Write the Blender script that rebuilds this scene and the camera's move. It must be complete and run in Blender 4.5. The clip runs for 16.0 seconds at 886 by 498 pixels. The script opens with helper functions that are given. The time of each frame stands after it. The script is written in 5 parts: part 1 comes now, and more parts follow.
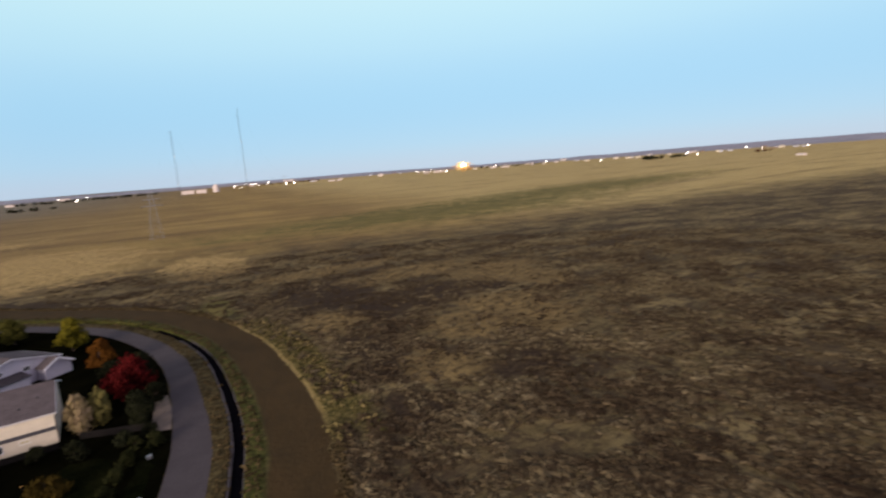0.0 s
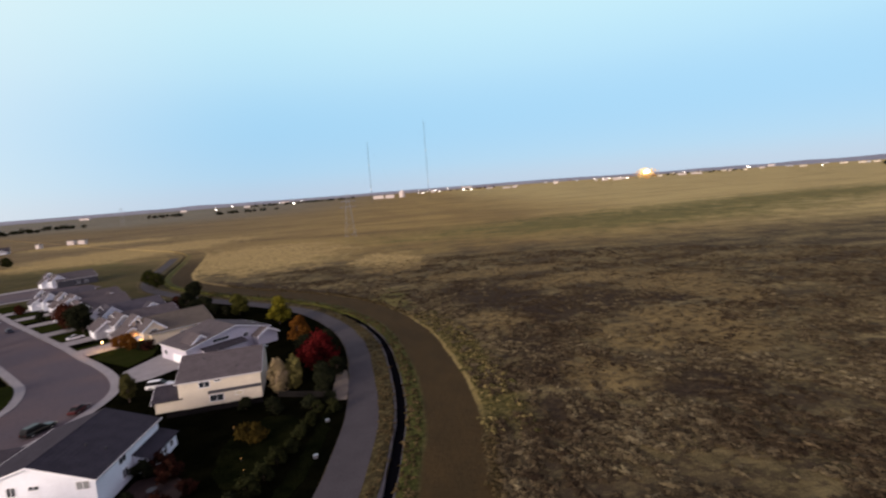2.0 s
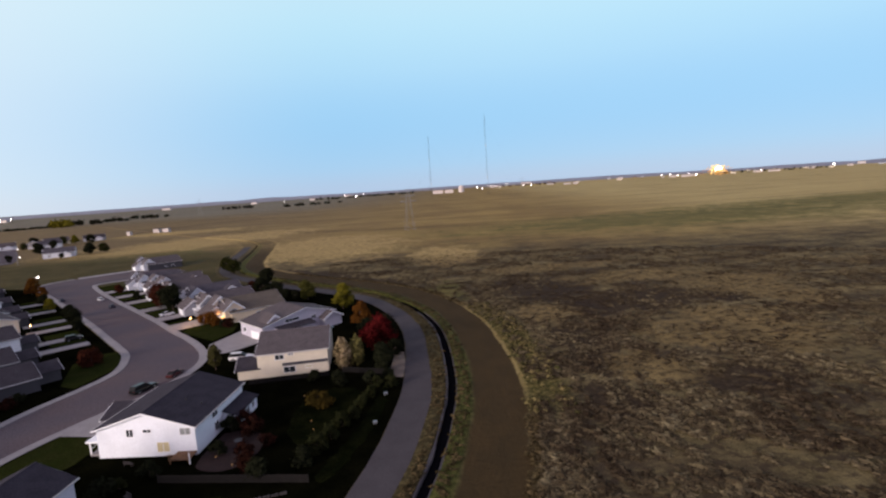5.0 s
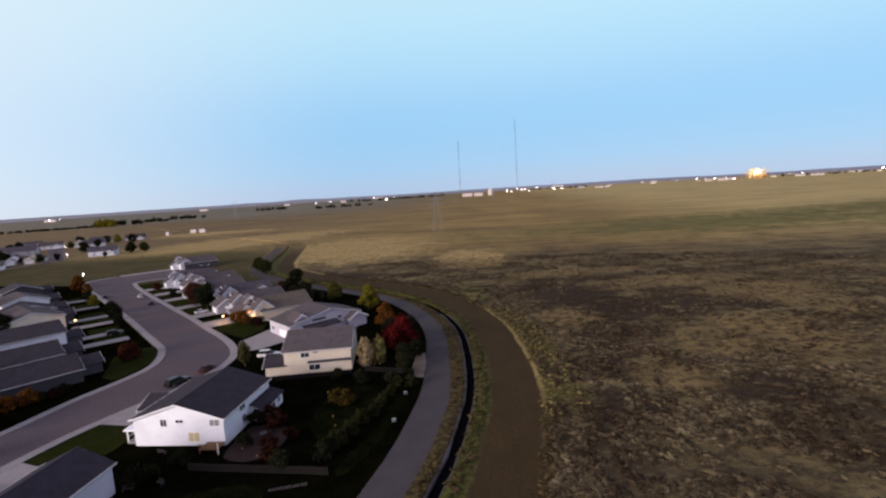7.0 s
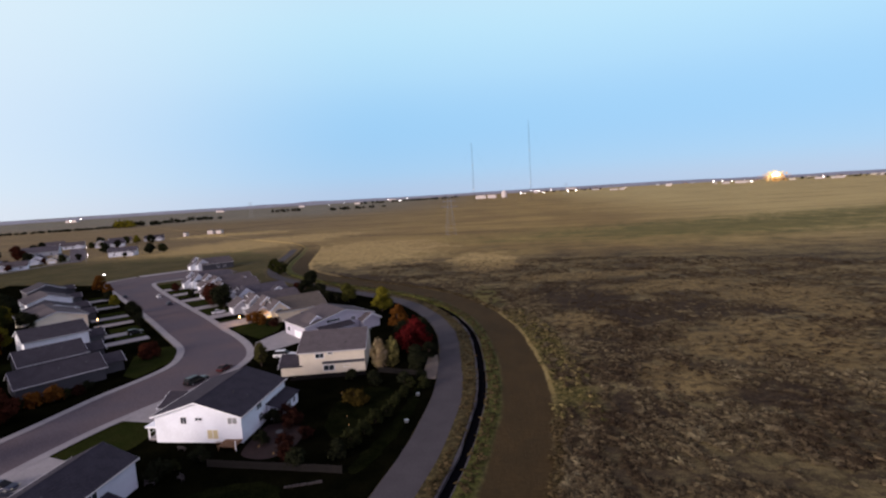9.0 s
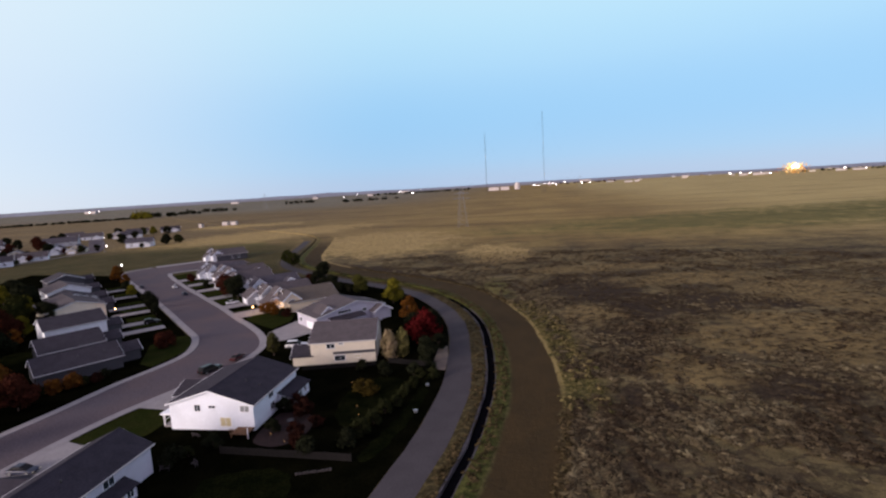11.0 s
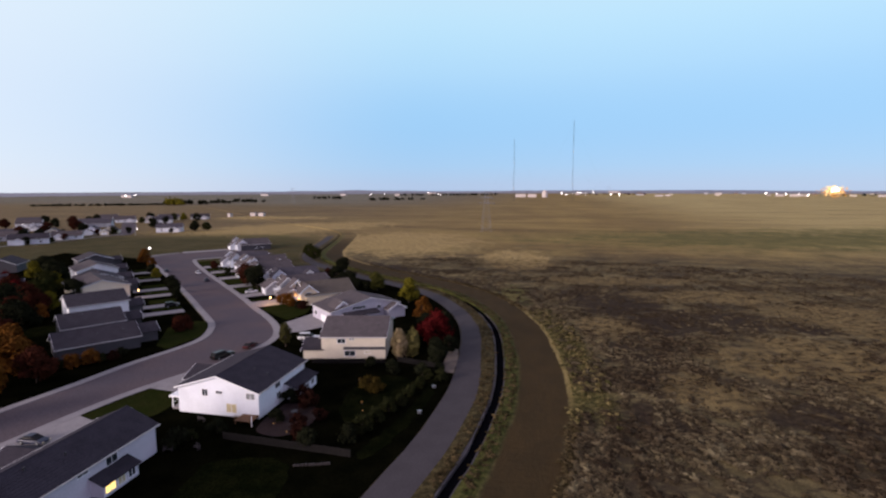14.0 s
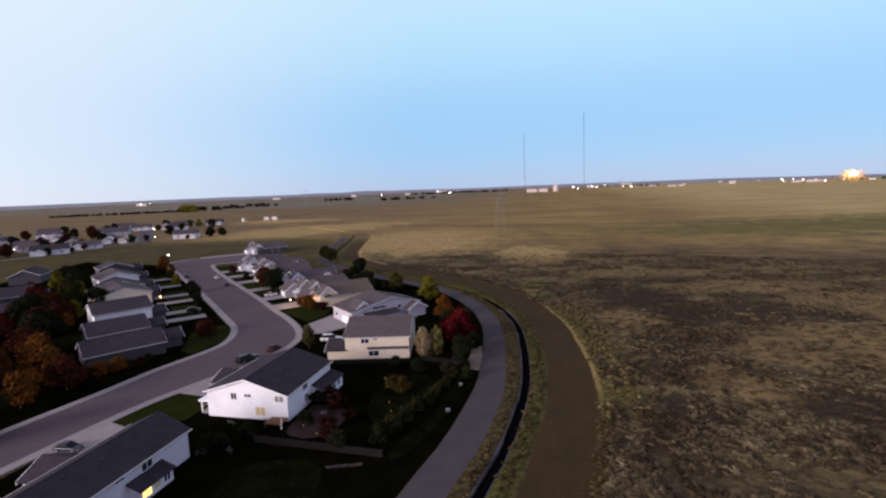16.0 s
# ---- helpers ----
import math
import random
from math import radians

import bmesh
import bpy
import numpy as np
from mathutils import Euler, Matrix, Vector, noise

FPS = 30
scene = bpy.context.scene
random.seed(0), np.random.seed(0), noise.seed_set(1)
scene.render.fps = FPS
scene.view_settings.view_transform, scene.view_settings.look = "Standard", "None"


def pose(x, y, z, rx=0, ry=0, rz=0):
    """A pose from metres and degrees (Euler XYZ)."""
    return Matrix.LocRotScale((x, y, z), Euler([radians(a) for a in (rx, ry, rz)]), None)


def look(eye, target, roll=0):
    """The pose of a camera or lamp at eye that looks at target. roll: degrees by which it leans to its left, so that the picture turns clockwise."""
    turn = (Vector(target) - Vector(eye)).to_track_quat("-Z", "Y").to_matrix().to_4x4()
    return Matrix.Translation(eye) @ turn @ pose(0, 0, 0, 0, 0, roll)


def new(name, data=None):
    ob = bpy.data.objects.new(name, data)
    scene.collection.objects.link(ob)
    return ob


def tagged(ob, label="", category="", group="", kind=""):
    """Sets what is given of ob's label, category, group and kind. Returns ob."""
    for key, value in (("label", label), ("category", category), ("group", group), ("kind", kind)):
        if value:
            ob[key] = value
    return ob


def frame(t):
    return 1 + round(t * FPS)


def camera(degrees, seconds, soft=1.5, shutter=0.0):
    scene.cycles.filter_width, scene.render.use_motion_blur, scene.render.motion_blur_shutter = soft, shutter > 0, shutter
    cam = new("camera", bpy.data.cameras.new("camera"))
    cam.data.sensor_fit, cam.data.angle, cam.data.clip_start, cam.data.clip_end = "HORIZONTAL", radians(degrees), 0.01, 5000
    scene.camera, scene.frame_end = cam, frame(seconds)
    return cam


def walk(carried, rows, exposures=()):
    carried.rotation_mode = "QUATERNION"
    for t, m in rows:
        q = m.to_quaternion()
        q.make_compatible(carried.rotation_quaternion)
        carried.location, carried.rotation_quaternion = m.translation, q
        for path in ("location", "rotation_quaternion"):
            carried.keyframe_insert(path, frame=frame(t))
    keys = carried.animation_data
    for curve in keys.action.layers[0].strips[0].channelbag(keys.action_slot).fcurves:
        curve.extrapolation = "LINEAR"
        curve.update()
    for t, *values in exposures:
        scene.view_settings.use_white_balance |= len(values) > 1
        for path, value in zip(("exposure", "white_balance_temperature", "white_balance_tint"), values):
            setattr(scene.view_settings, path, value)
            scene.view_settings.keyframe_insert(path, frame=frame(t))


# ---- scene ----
cam = camera(82.3, 16.0, soft=2.3, shutter=0.5)
PATH = [
    (0, (-3.226, 6.519, 42.606), (-2.452, 8.333, 42.272), -4.32),
    (0.5, (-1.958, 9.649, 41.968), (-1.403, 11.539, 41.619), -6.06),
    (1, (-1.150, 10.564, 41.288), (-0.743, 12.498, 40.977), -6.29),
    (1.5, (-1.129, 9.169, 40.791), (-0.856, 11.132, 40.525), -5.19),
    (2, (-1.878, 6.599, 40.527), (-1.747, 8.579, 40.272), -4.34),
    (2.5, (-2.700, 4.969, 40.036), (-2.675, 6.956, 39.807), -3.52),
    (3, (-3.481, 3.535, 40.077), (-3.498, 5.522, 39.847), -3.50),
    (3.5, (-3.158, 2.030, 40.340), (-3.184, 4.015, 40.092), -3.48),
    (4, (-2.362, 0.713, 40.589), (-2.406, 2.696, 40.329), -3.64),
    (6.5, (0.366, -3.214, 41.117), (0.179, -1.238, 40.869), -3.62),
    (7, (0.907, -3.517, 41.237), (0.695, -1.543, 40.997), -3.54),
    (7.5, (1.063, -3.885, 41.375), (0.832, -1.912, 41.143), -3.35),
    (8, (1.019, -4.380, 41.553), (0.775, -2.409, 41.324), -3.31),
    (10.5, (1.753, -5.321, 41.934), (1.456, -3.358, 41.689), -3.49),
    (11, (1.881, -5.256, 41.800), (1.567, -3.298, 41.542), -3.39),
    (11.5, (2.028, -5.190, 41.602), (1.698, -3.236, 41.335), -3.07),
    (12, (2.294, -5.099, 41.448), (1.952, -3.147, 41.181), -2.49),
    (12.5, (2.624, -5.050, 41.421), (2.271, -3.098, 41.162), -1.61),
    (13, (3.036, -4.874, 41.371), (2.672, -2.923, 41.121), -0.65),
    (13.5, (3.397, -4.606, 41.307), (3.017, -2.657, 41.069), 0.07),
    (14, (3.446, -4.275, 41.303), (3.041, -2.332, 41.060), -0.17),
    (14.5, (2.723, -4.017, 41.273), (2.289, -2.082, 41.015), -1.24),
    (15, (2.014, -3.846, 41.169), (1.558, -1.918, 40.899), -2.28),
    (15.5, (1.449, -3.814, 41.096), (0.989, -1.886, 40.830), -2.60),
    (16, (1.195, -3.931, 41.046), (0.744, -1.999, 40.796), -2.18),
]


def place_rows(rows):
    return [(t, look(eye, target, roll)) for t, eye, target, roll in rows]


walk(cam, place_rows(PATH), [(0.0, 0.58, 7700, 20.0), (2.5, 0.56, 7450, 20.0), (6.5, 0.47, 6950, 22.0), (11.0, 0.47, 6950, 23.0), (16.0, 0.48, 6900, 26.0)])

# ---- light ----
SUN_AZ = 138.0   # degrees from +y towards -x of the after-glow low in the west
SUN_EL = 13.0
world = bpy.data.worlds.new("dusk_sky")
scene.world = world
world.use_nodes = True
wn = world.node_tree.nodes
sky = wn.new("ShaderNodeTexSky")
sky.sky_type = "NISHITA"
sky.sun_disc = False
sky.sun_elevation = radians(SUN_EL)
sky.sun_rotation = radians(-SUN_AZ)
sky.altitude = 1500
sky.air_density = 1.0
sky.dust_density = 0.3
sky.ozone_density = 2.0
wl = world.node_tree.links
# after sunset: a blue band low in the east, paler above it, darker overhead, and a white glow low in the west
way, parts_of, west = wn.new("ShaderNodeTexCoord"), wn.new("ShaderNodeSeparateXYZ"), wn.new("ShaderNodeVectorMath")
wl.new(way.outputs["Generated"], parts_of.inputs["Vector"])
rise = wn.new("ShaderNodeValToRGB")
rise.color_ramp.interpolation = "B_SPLINE"
SKY_STEPS = ((0.0, (0.33, 0.53, 0.78)), (0.04, (0.285, 0.58, 0.865)), (0.12, (0.252, 0.60, 0.91)), (0.21, (0.355, 0.70, 0.95)), (0.34, (0.50, 0.89, 1.0)), (0.50, (0.52, 0.62, 0.88)), (0.70, (0.34, 0.33, 0.50)), (1.0, (0.23, 0.215, 0.34)))
while len(rise.color_ramp.elements) < len(SKY_STEPS):
    rise.color_ramp.elements.new(0.5)
for e, (at, tone) in zip(rise.color_ramp.elements, SKY_STEPS):
    e.position, e.color = at, (*tone, 1)
wl.new(parts_of.outputs["Z"], rise.inputs["Fac"])
west.operation = "DOT_PRODUCT"
west.inputs[1].default_value = (-math.sin(radians(100)), math.cos(radians(100)), 0.12)
wl.new(way.outputs["Generated"], west.inputs[0])
glow_reach = wn.new("ShaderNodeMapRange")
glow_reach.interpolation_type = "SMOOTHSTEP"
for key, x in (("From Min", 0.05), ("From Max", 0.95), ("To Min", 0.0), ("To Max", 0.82)):
    glow_reach.inputs[key].default_value = x
wl.new(west.outputs["Value"], glow_reach.inputs["Value"])
glow_mix, air_mix = wn.new("ShaderNodeMixRGB"), wn.new("ShaderNodeMixRGB")
glow_mix.inputs["Color2"].default_value = (0.80, 0.95, 1.0, 1)
wl.new(glow_reach.outputs["Result"], glow_mix.inputs["Fac"])
wl.new(rise.outputs["Color"], glow_mix.inputs["Color1"])
air_mix.inputs["Fac"].default_value = 0.015
# the southern sky, behind the view, has turned lavender
south, south_mix = wn.new("ShaderNodeMapRange"), wn.new("ShaderNodeMixRGB")
south.interpolation_type = "SMOOTHSTEP"
for key, x in (("From Min", 0.35), ("From Max", -0.6), ("To Min", 0.0), ("To Max", 0.8)):
    south.inputs[key].default_value = x
wl.new(parts_of.outputs["Y"], south.inputs["Value"])
south_mix.inputs["Color2"].default_value = (0.54, 0.50, 0.72, 1)
wl.new(south.outputs["Result"], south_mix.inputs["Fac"])
wl.new(glow_mix.outputs["Color"], south_mix.inputs["Color1"])
wl.new(south_mix.outputs["Color"], air_mix.inputs["Color1"])
wl.new(sky.outputs["Color"], air_mix.inputs["Color2"])
wl.new(air_mix.outputs["Color"], wn["Background"].inputs["Color"])
wn["Background"].inputs["Strength"].default_value = 0.70
sun_data = bpy.data.lights.new("after_glow", "SUN")
sun_data.energy = 3.0
sun_data.angle = radians(25)
sun_data.color = (1.0, 0.93, 0.86)
sun = new("after_glow", sun_data)
sun_dir = Vector((-math.sin(radians(SUN_AZ)), math.cos(radians(SUN_AZ)), math.tan(radians(SUN_EL))))
sun.matrix_world = look((0, 0, 100), Vector((0, 0, 100)) - sun_dir)


# ---- materials ----
def nodes_of(m):
    m.use_nodes = True
    nt = m.node_tree
    return nt.nodes, nt.links, nt.nodes["Principled BSDF"]


def mat(name, color, rough=0.8, vary=0.25, scale=0.6, fine=9.0, bump=0.15, metal=0.0, second=None, spread=0.0, gloss=0.2):
    """A surface with stains at one scale, grain at another, and a fine relief; second: the colour that the stains lean to."""
    m = bpy.data.materials.new(name)
    n, l, b = nodes_of(m)
    geo = n.new("ShaderNodeNewGeometry")
    big, small = n.new("ShaderNodeTexNoise"), n.new("ShaderNodeTexNoise")
    for tex, s in ((big, scale), (small, fine)):
        tex.inputs["Scale"].default_value = s
        tex.inputs["Detail"].default_value = 5
        l.new(geo.outputs["Position"], tex.inputs["Vector"])
    mix = n.new("ShaderNodeMixRGB")
    mix.inputs["Color1"].default_value = (*color, 1)
    mix.inputs["Color2"].default_value = (*(second or [c * 0.55 for c in color]), 1)
    ramp = n.new("ShaderNodeMapRange")
    ramp.inputs["From Min"].default_value, ramp.inputs["From Max"].default_value = 0.38, 0.66
    ramp.inputs["To Max"].default_value = min(1.0, vary * 2)
    l.new(big.outputs["Fac"], ramp.inputs["Value"])
    l.new(ramp.outputs["Result"], mix.inputs["Fac"])
    grain = n.new("ShaderNodeMapRange")
    grain.inputs["From Min"].default_value, grain.inputs["From Max"].default_value = 0.3, 0.7
    grain.inputs["To Min"].default_value, grain.inputs["To Max"].default_value = 1 - vary, 1 + vary
    l.new(small.outputs["Fac"], grain.inputs["Value"])
    mul = n.new("ShaderNodeMixRGB")
    mul.blend_type = "MULTIPLY"
    mul.inputs["Fac"].default_value = 1
    l.new(mix.outputs["Color"], mul.inputs["Color1"])
    l.new(grain.outputs["Result"], mul.inputs["Color2"])
    out = mul.outputs["Color"]
    if spread:
        info = n.new("ShaderNodeObjectInfo")
        hsv = n.new("ShaderNodeHueSaturation")
        val = n.new("ShaderNodeMapRange")
        val.inputs["To Min"].default_value, val.inputs["To Max"].default_value = 1 - spread, 1 + spread
        l.new(info.outputs["Random"], val.inputs["Value"])
        l.new(val.outputs["Result"], hsv.inputs["Value"])
        l.new(out, hsv.inputs["Color"])
        out = hsv.outputs["Color"]
    l.new(out, b.inputs["Base Color"])
    b.inputs["Roughness"].default_value = rough
    b.inputs["Metallic"].default_value = metal
    b.inputs["Specular IOR Level"].default_value = gloss
    if bump:
        bm_ = n.new("ShaderNodeBump")
        bm_.inputs["Strength"].default_value = bump
        bm_.inputs["Distance"].default_value = 0.05
        l.new(small.outputs["Fac"], bm_.inputs["Height"])
        l.new(bm_.outputs["Normal"], b.inputs["Normal"])
    return m


def siding(name, color, step=0.2):
    """Painted lap siding: a fine shadow line under each board."""
    m = mat(name, color, 0.6, 0.10, 0.35, 6, 0.05)
    n, l, b = nodes_of(m)
    geo, sep = n.new("ShaderNodeNewGeometry"), n.new("ShaderNodeSeparateXYZ")
    l.new(geo.outputs["Position"], sep.inputs["Vector"])
    mod = n.new("ShaderNodeMath")
    mod.operation = "MODULO"
    mod.inputs[1].default_value = step
    l.new(sep.outputs["Z"], mod.inputs[0])
    bump = n.new("ShaderNodeBump")
    bump.inputs["Strength"].default_value = 0.5
    bump.inputs["Distance"].default_value = 0.03
    l.new(mod.outputs["Value"], bump.inputs["Height"])
    l.new(bump.outputs["Normal"], b.inputs["Normal"])
    return m


def lit(name, color, power):
    m = bpy.data.materials.new(name)
    n, l, b = nodes_of(m)
    b.inputs["Base Color"].default_value = (*[0.04 * c for c in color], 1)
    b.inputs["Emission Color"].default_value = (*color, 1)
    b.inputs["Emission Strength"].default_value = power
    return m


def glass(name, color, rough=0.08):
    m = bpy.data.materials.new(name)
    n, l, b = nodes_of(m)
    b.inputs["Base Color"].default_value = (*color, 1)
    b.inputs["Roughness"].default_value = rough
    b.inputs["Specular IOR Level"].default_value = 0.5
    return m


M_WHITE = siding("white_siding", (0.72, 0.75, 0.80))
M_TAN = siding("tan_siding", (0.62, 0.55, 0.44))
M_WARMCREAM = siding("warm_cream_siding", (0.80, 0.66, 0.47))
M_CREAM = siding("cream_siding", (0.62, 0.55, 0.42))
M_BRIGHT = siding("bright_white_siding", (0.84, 0.86, 0.88))
M_BUTTER = siding("butter_siding", (0.80, 0.72, 0.56))
M_GREYSIDE = siding("grey_siding", (0.42, 0.43, 0.46))
M_BLUESIDE = siding("pale_blue_siding", (0.48, 0.46, 0.52))
M_PALEGREY = siding("pale_grey_siding", (0.56, 0.54, 0.60))
M_BROWNSIDE = siding("brown_siding", (0.22, 0.15, 0.11))
M_SLATESIDE = siding("slate_siding", (0.060, 0.058, 0.066))
M_TRIM = mat("white_trim", (0.82, 0.83, 0.85), 0.5, 0.06, 0.5, 8, 0.03)
M_ROOF_DARK = mat("dark_shingles", (0.042, 0.038, 0.047), 0.95, 0.22, 0.5, 5, 0.5, gloss=0.05)
M_ROOF_BROWN = mat("brown_shingles", (0.092, 0.079, 0.082), 0.9, 0.20, 0.5, 5, 0.5, gloss=0.05)
M_ROOF_GREY = mat("grey_shingles", (0.076, 0.069, 0.080), 0.9, 0.22, 0.5, 5, 0.5, gloss=0.05)
M_ROOF_SLATE = mat("slate_shingles", (0.052, 0.047, 0.055), 0.9, 0.22, 0.5, 5, 0.5, gloss=0.05)
M_ROOF_TAN = mat("tan_shingles", (0.108, 0.090, 0.072), 0.9, 0.2, 0.5, 5, 0.5)
M_PANE = glass("window_glass", (0.02, 0.025, 0.03))
M_PANE_LIT = lit("lit_window", (1.0, 0.74, 0.22), 1.3)
M_PANE_BLIND = mat("window_blind", (0.55, 0.47, 0.28), 0.6, 0.1, 2, 20, 0)
M_PANE_SHADE = mat("grey_window_shade", (0.24, 0.25, 0.25), 0.5, 0.1, 2, 20, 0)
M_GUTTER = mat("pale_gutter", (0.48, 0.46, 0.45), 0.6, 0.06, 0.5, 8, 0)
M_METAL = mat("galvanised_metal", (0.35, 0.36, 0.37), 0.45, 0.12, 1, 12, 0.05, 0.8)
M_DARKMETAL = mat("dark_metal", (0.06, 0.06, 0.065), 0.5, 0.15, 1, 12, 0.05, 0.5)
M_ASPHALT = mat("street_asphalt", (0.086, 0.073, 0.083), 0.95, 0.25, 0.06, 3.0, 0.25, second=(0.130, 0.092, 0.084), gloss=0.05)
M_PATH = mat("path_asphalt", (0.064, 0.057, 0.060), 0.95, 0.14, 0.25, 4.0, 0.25, gloss=0.05)
M_CONCRETE = mat("concrete", (0.255, 0.235, 0.235), 0.95, 0.14, 0.4, 5.0, 0.2)
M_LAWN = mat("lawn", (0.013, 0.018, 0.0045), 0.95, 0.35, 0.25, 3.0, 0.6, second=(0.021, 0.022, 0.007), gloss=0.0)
# lawn green with the back yard's shade darkened into it
M_SHADED_LAWN = mat("shaded_lawn", (0.0028, 0.004, 0.0014), 1.0, 0.5, 0.3, 3.0, 0.6, second=(0.0065, 0.0075, 0.0026), gloss=0.0)
# the yards' shade is put into this near-black grass colour
M_SHADED_YARD = mat("shaded_yard_grass", (0.0018, 0.0021, 0.001), 1.0, 0.4, 0.2, 2.5, 0.6, second=(0.0042, 0.0042, 0.0018), gloss=0.0)
M_FENCE = mat("weathered_cedar", (0.0065, 0.0054, 0.005), 0.85, 0.3, 0.8, 10, 0.3, spread=0.2)
M_BARK = mat("bark", (0.07, 0.05, 0.04), 0.9, 0.3, 2, 12, 0.5)
M_WATER = glass("ditch_water", (0.003, 0.003, 0.004), 0.8)
M_WATER.node_tree.nodes["Principled BSDF"].inputs["Specular IOR Level"].default_value = 0.0
M_WATER.node_tree.nodes["Principled BSDF"].inputs["IOR"].default_value = 1.08
M_TYRE = mat("tyre_rubber", (0.02, 0.02, 0.02), 0.8, 0.1, 3, 30, 0.1)
M_LINING = mat("ditch_concrete", (0.062, 0.055, 0.060), 0.9, 0.25, 0.6, 6, 0.2)
M_PAD = mat("gravelly_concrete", (0.17, 0.135, 0.105), 0.95, 0.25, 0.5, 5, 0.3)
M_DIRT = mat("reddish_dirt", (0.075, 0.045, 0.032), 1.0, 0.25, 0.2, 2, 0.2, gloss=0.05)
M_DECKING = mat("red_brown_paving", (0.022, 0.012, 0.011), 0.9, 0.3, 0.8, 6, 0.3)
M_STONE = mat("pale_stone", (0.042, 0.036, 0.036), 0.9, 0.25, 2, 10, 0.3)


# ---- building blocks ----
def part(name, bm, material, parent=None, label=""):
    me = bpy.data.meshes.new(name)
    bm.normal_update()
    bm.to_mesh(me)
    bm.free()
    for x in material if isinstance(material, (list, tuple)) else (material,):
        me.materials.append(x)
    ob = new(name, me)
    if parent:
        ob.parent = parent
    if label:
        ob["label"] = label
    return ob


def holder(name, m, label, category, group=""):
    ob = new(name)
    ob.matrix_world = m
    ob.empty_display_size = 0.5
    return tagged(ob, label, category, group)


def add_box(bm, x0, x1, y0, y1, z0, z1, m=None):
    v = [bm.verts.new((x, y, z)) for z in (z0, z1) for x, y in ((x0, y0), (x1, y0), (x1, y1), (x0, y1))]
    for f in ((3, 2, 1, 0), (4, 5, 6, 7), (0, 1, 5, 4), (1, 2, 6, 5), (2, 3, 7, 6), (3, 0, 4, 7)):
        bm.faces.new([v[i] for i in f])
    if m is not None:
        bmesh.ops.transform(bm, matrix=m, verts=v)
    return v


def box(*a, bevel=0.0):
    bm = bmesh.new()
    add_box(bm, *a)
    if bevel:
        bmesh.ops.bevel(bm, geom=bm.edges[:], offset=bevel, segments=2, profile=0.5, affect="EDGES")
    return bm


def add_tube(bm, a, b, r0, r1, n=6):
    a, b = Vector(a), Vector(b)
    q = (b - a).to_track_quat("Z", "Y").to_matrix()
    rings = []
    for c, r in ((a, r0), (b, r1)):
        rings.append([bm.verts.new(c + q @ Vector((r * math.cos(2 * math.pi * i / n), r * math.sin(2 * math.pi * i / n), 0))) for i in range(n)])
    for i in range(n):
        j = (i + 1) % n
        bm.faces.new((rings[0][i], rings[0][j], rings[1][j], rings[1][i]))
    bm.faces.new(rings[0][::-1])
    bm.faces.new(rings[1])


def tube(*a, **k):
    bm = bmesh.new()
    add_tube(bm, *a, **k)
    return bm


def slab(bm, pts, z0, z1):
    """A flat slab over a polygon of (x, y)."""
    top = [bm.verts.new((x, y, z1)) for x, y in pts]
    bottom = [bm.verts.new((x, y, z0)) for x, y in pts]
    f = bm.faces.new(top)
    if f.calc_area() and sum(a[0] * b[1] - a[1] * b[0] for a, b in zip(pts, pts[1:] + pts[:1])) < 0:
        f.normal_flip()
    for i in range(len(pts)):
        j = (i + 1) % len(pts)
        bm.faces.new((bottom[i], bottom[j], top[j], top[i]))
    bmesh.ops.recalc_face_normals(bm, faces=bm.faces[:])


def smooth_line(pts, step):
    """A Catmull-Rom line through the points, in even steps."""
    p = [Vector((*q, 0)) for q in pts]
    p = [2 * p[0] - p[1], *p, 2 * p[-1] - p[-2]]
    out = []
    for i in range(1, len(p) - 2):
        a, b, c, d = p[i - 1 : i + 3]
        k = max(1, round((c - b).length / step))
        for j in range(k):
            t = j / k
            out.append(0.5 * (2 * b + (c - a) * t + (2 * a - 5 * b + 4 * c - d) * t * t + (3 * b - 3 * c + d - a) * t**3))
    return out + [p[-2]]


def normals_of(line):
    """The unit vectors to the right of the way at each point."""
    out = []
    for i in range(len(line)):
        t = (line[min(i + 1, len(line) - 1)] - line[max(i - 1, 0)]).normalized()
        out.append(Vector((t.y, -t.x, 0)))
    return out


def ribbon(bm, line, d0, d1, z0, z1, wobble=0.0):
    """A strip between two distances to the right of a line, with a top and two side faces."""
    nn, rows = normals_of(line), []
    for i, (p, q) in enumerate(zip(line, nn)):
        w = wobble * noise.noise(p * 0.15)
        right = d1(p.y) if callable(d1) else d1
        a, b = p + q * (d0 + w), p + q * (right + wobble * noise.noise(p * 0.15 + Vector((9, 3, 0))))
        rows.append([bm.verts.new((v.x, v.y, z)) for v, z in ((a, z0), (a, z1), (b, z1), (b, z0))])
    for a, b in zip(rows, rows[1:]):
        for k in range(3):
            bm.faces.new((a[k], b[k], b[k + 1], a[k + 1]))
    bmesh.ops.recalc_face_normals(bm, faces=bm.faces[:])


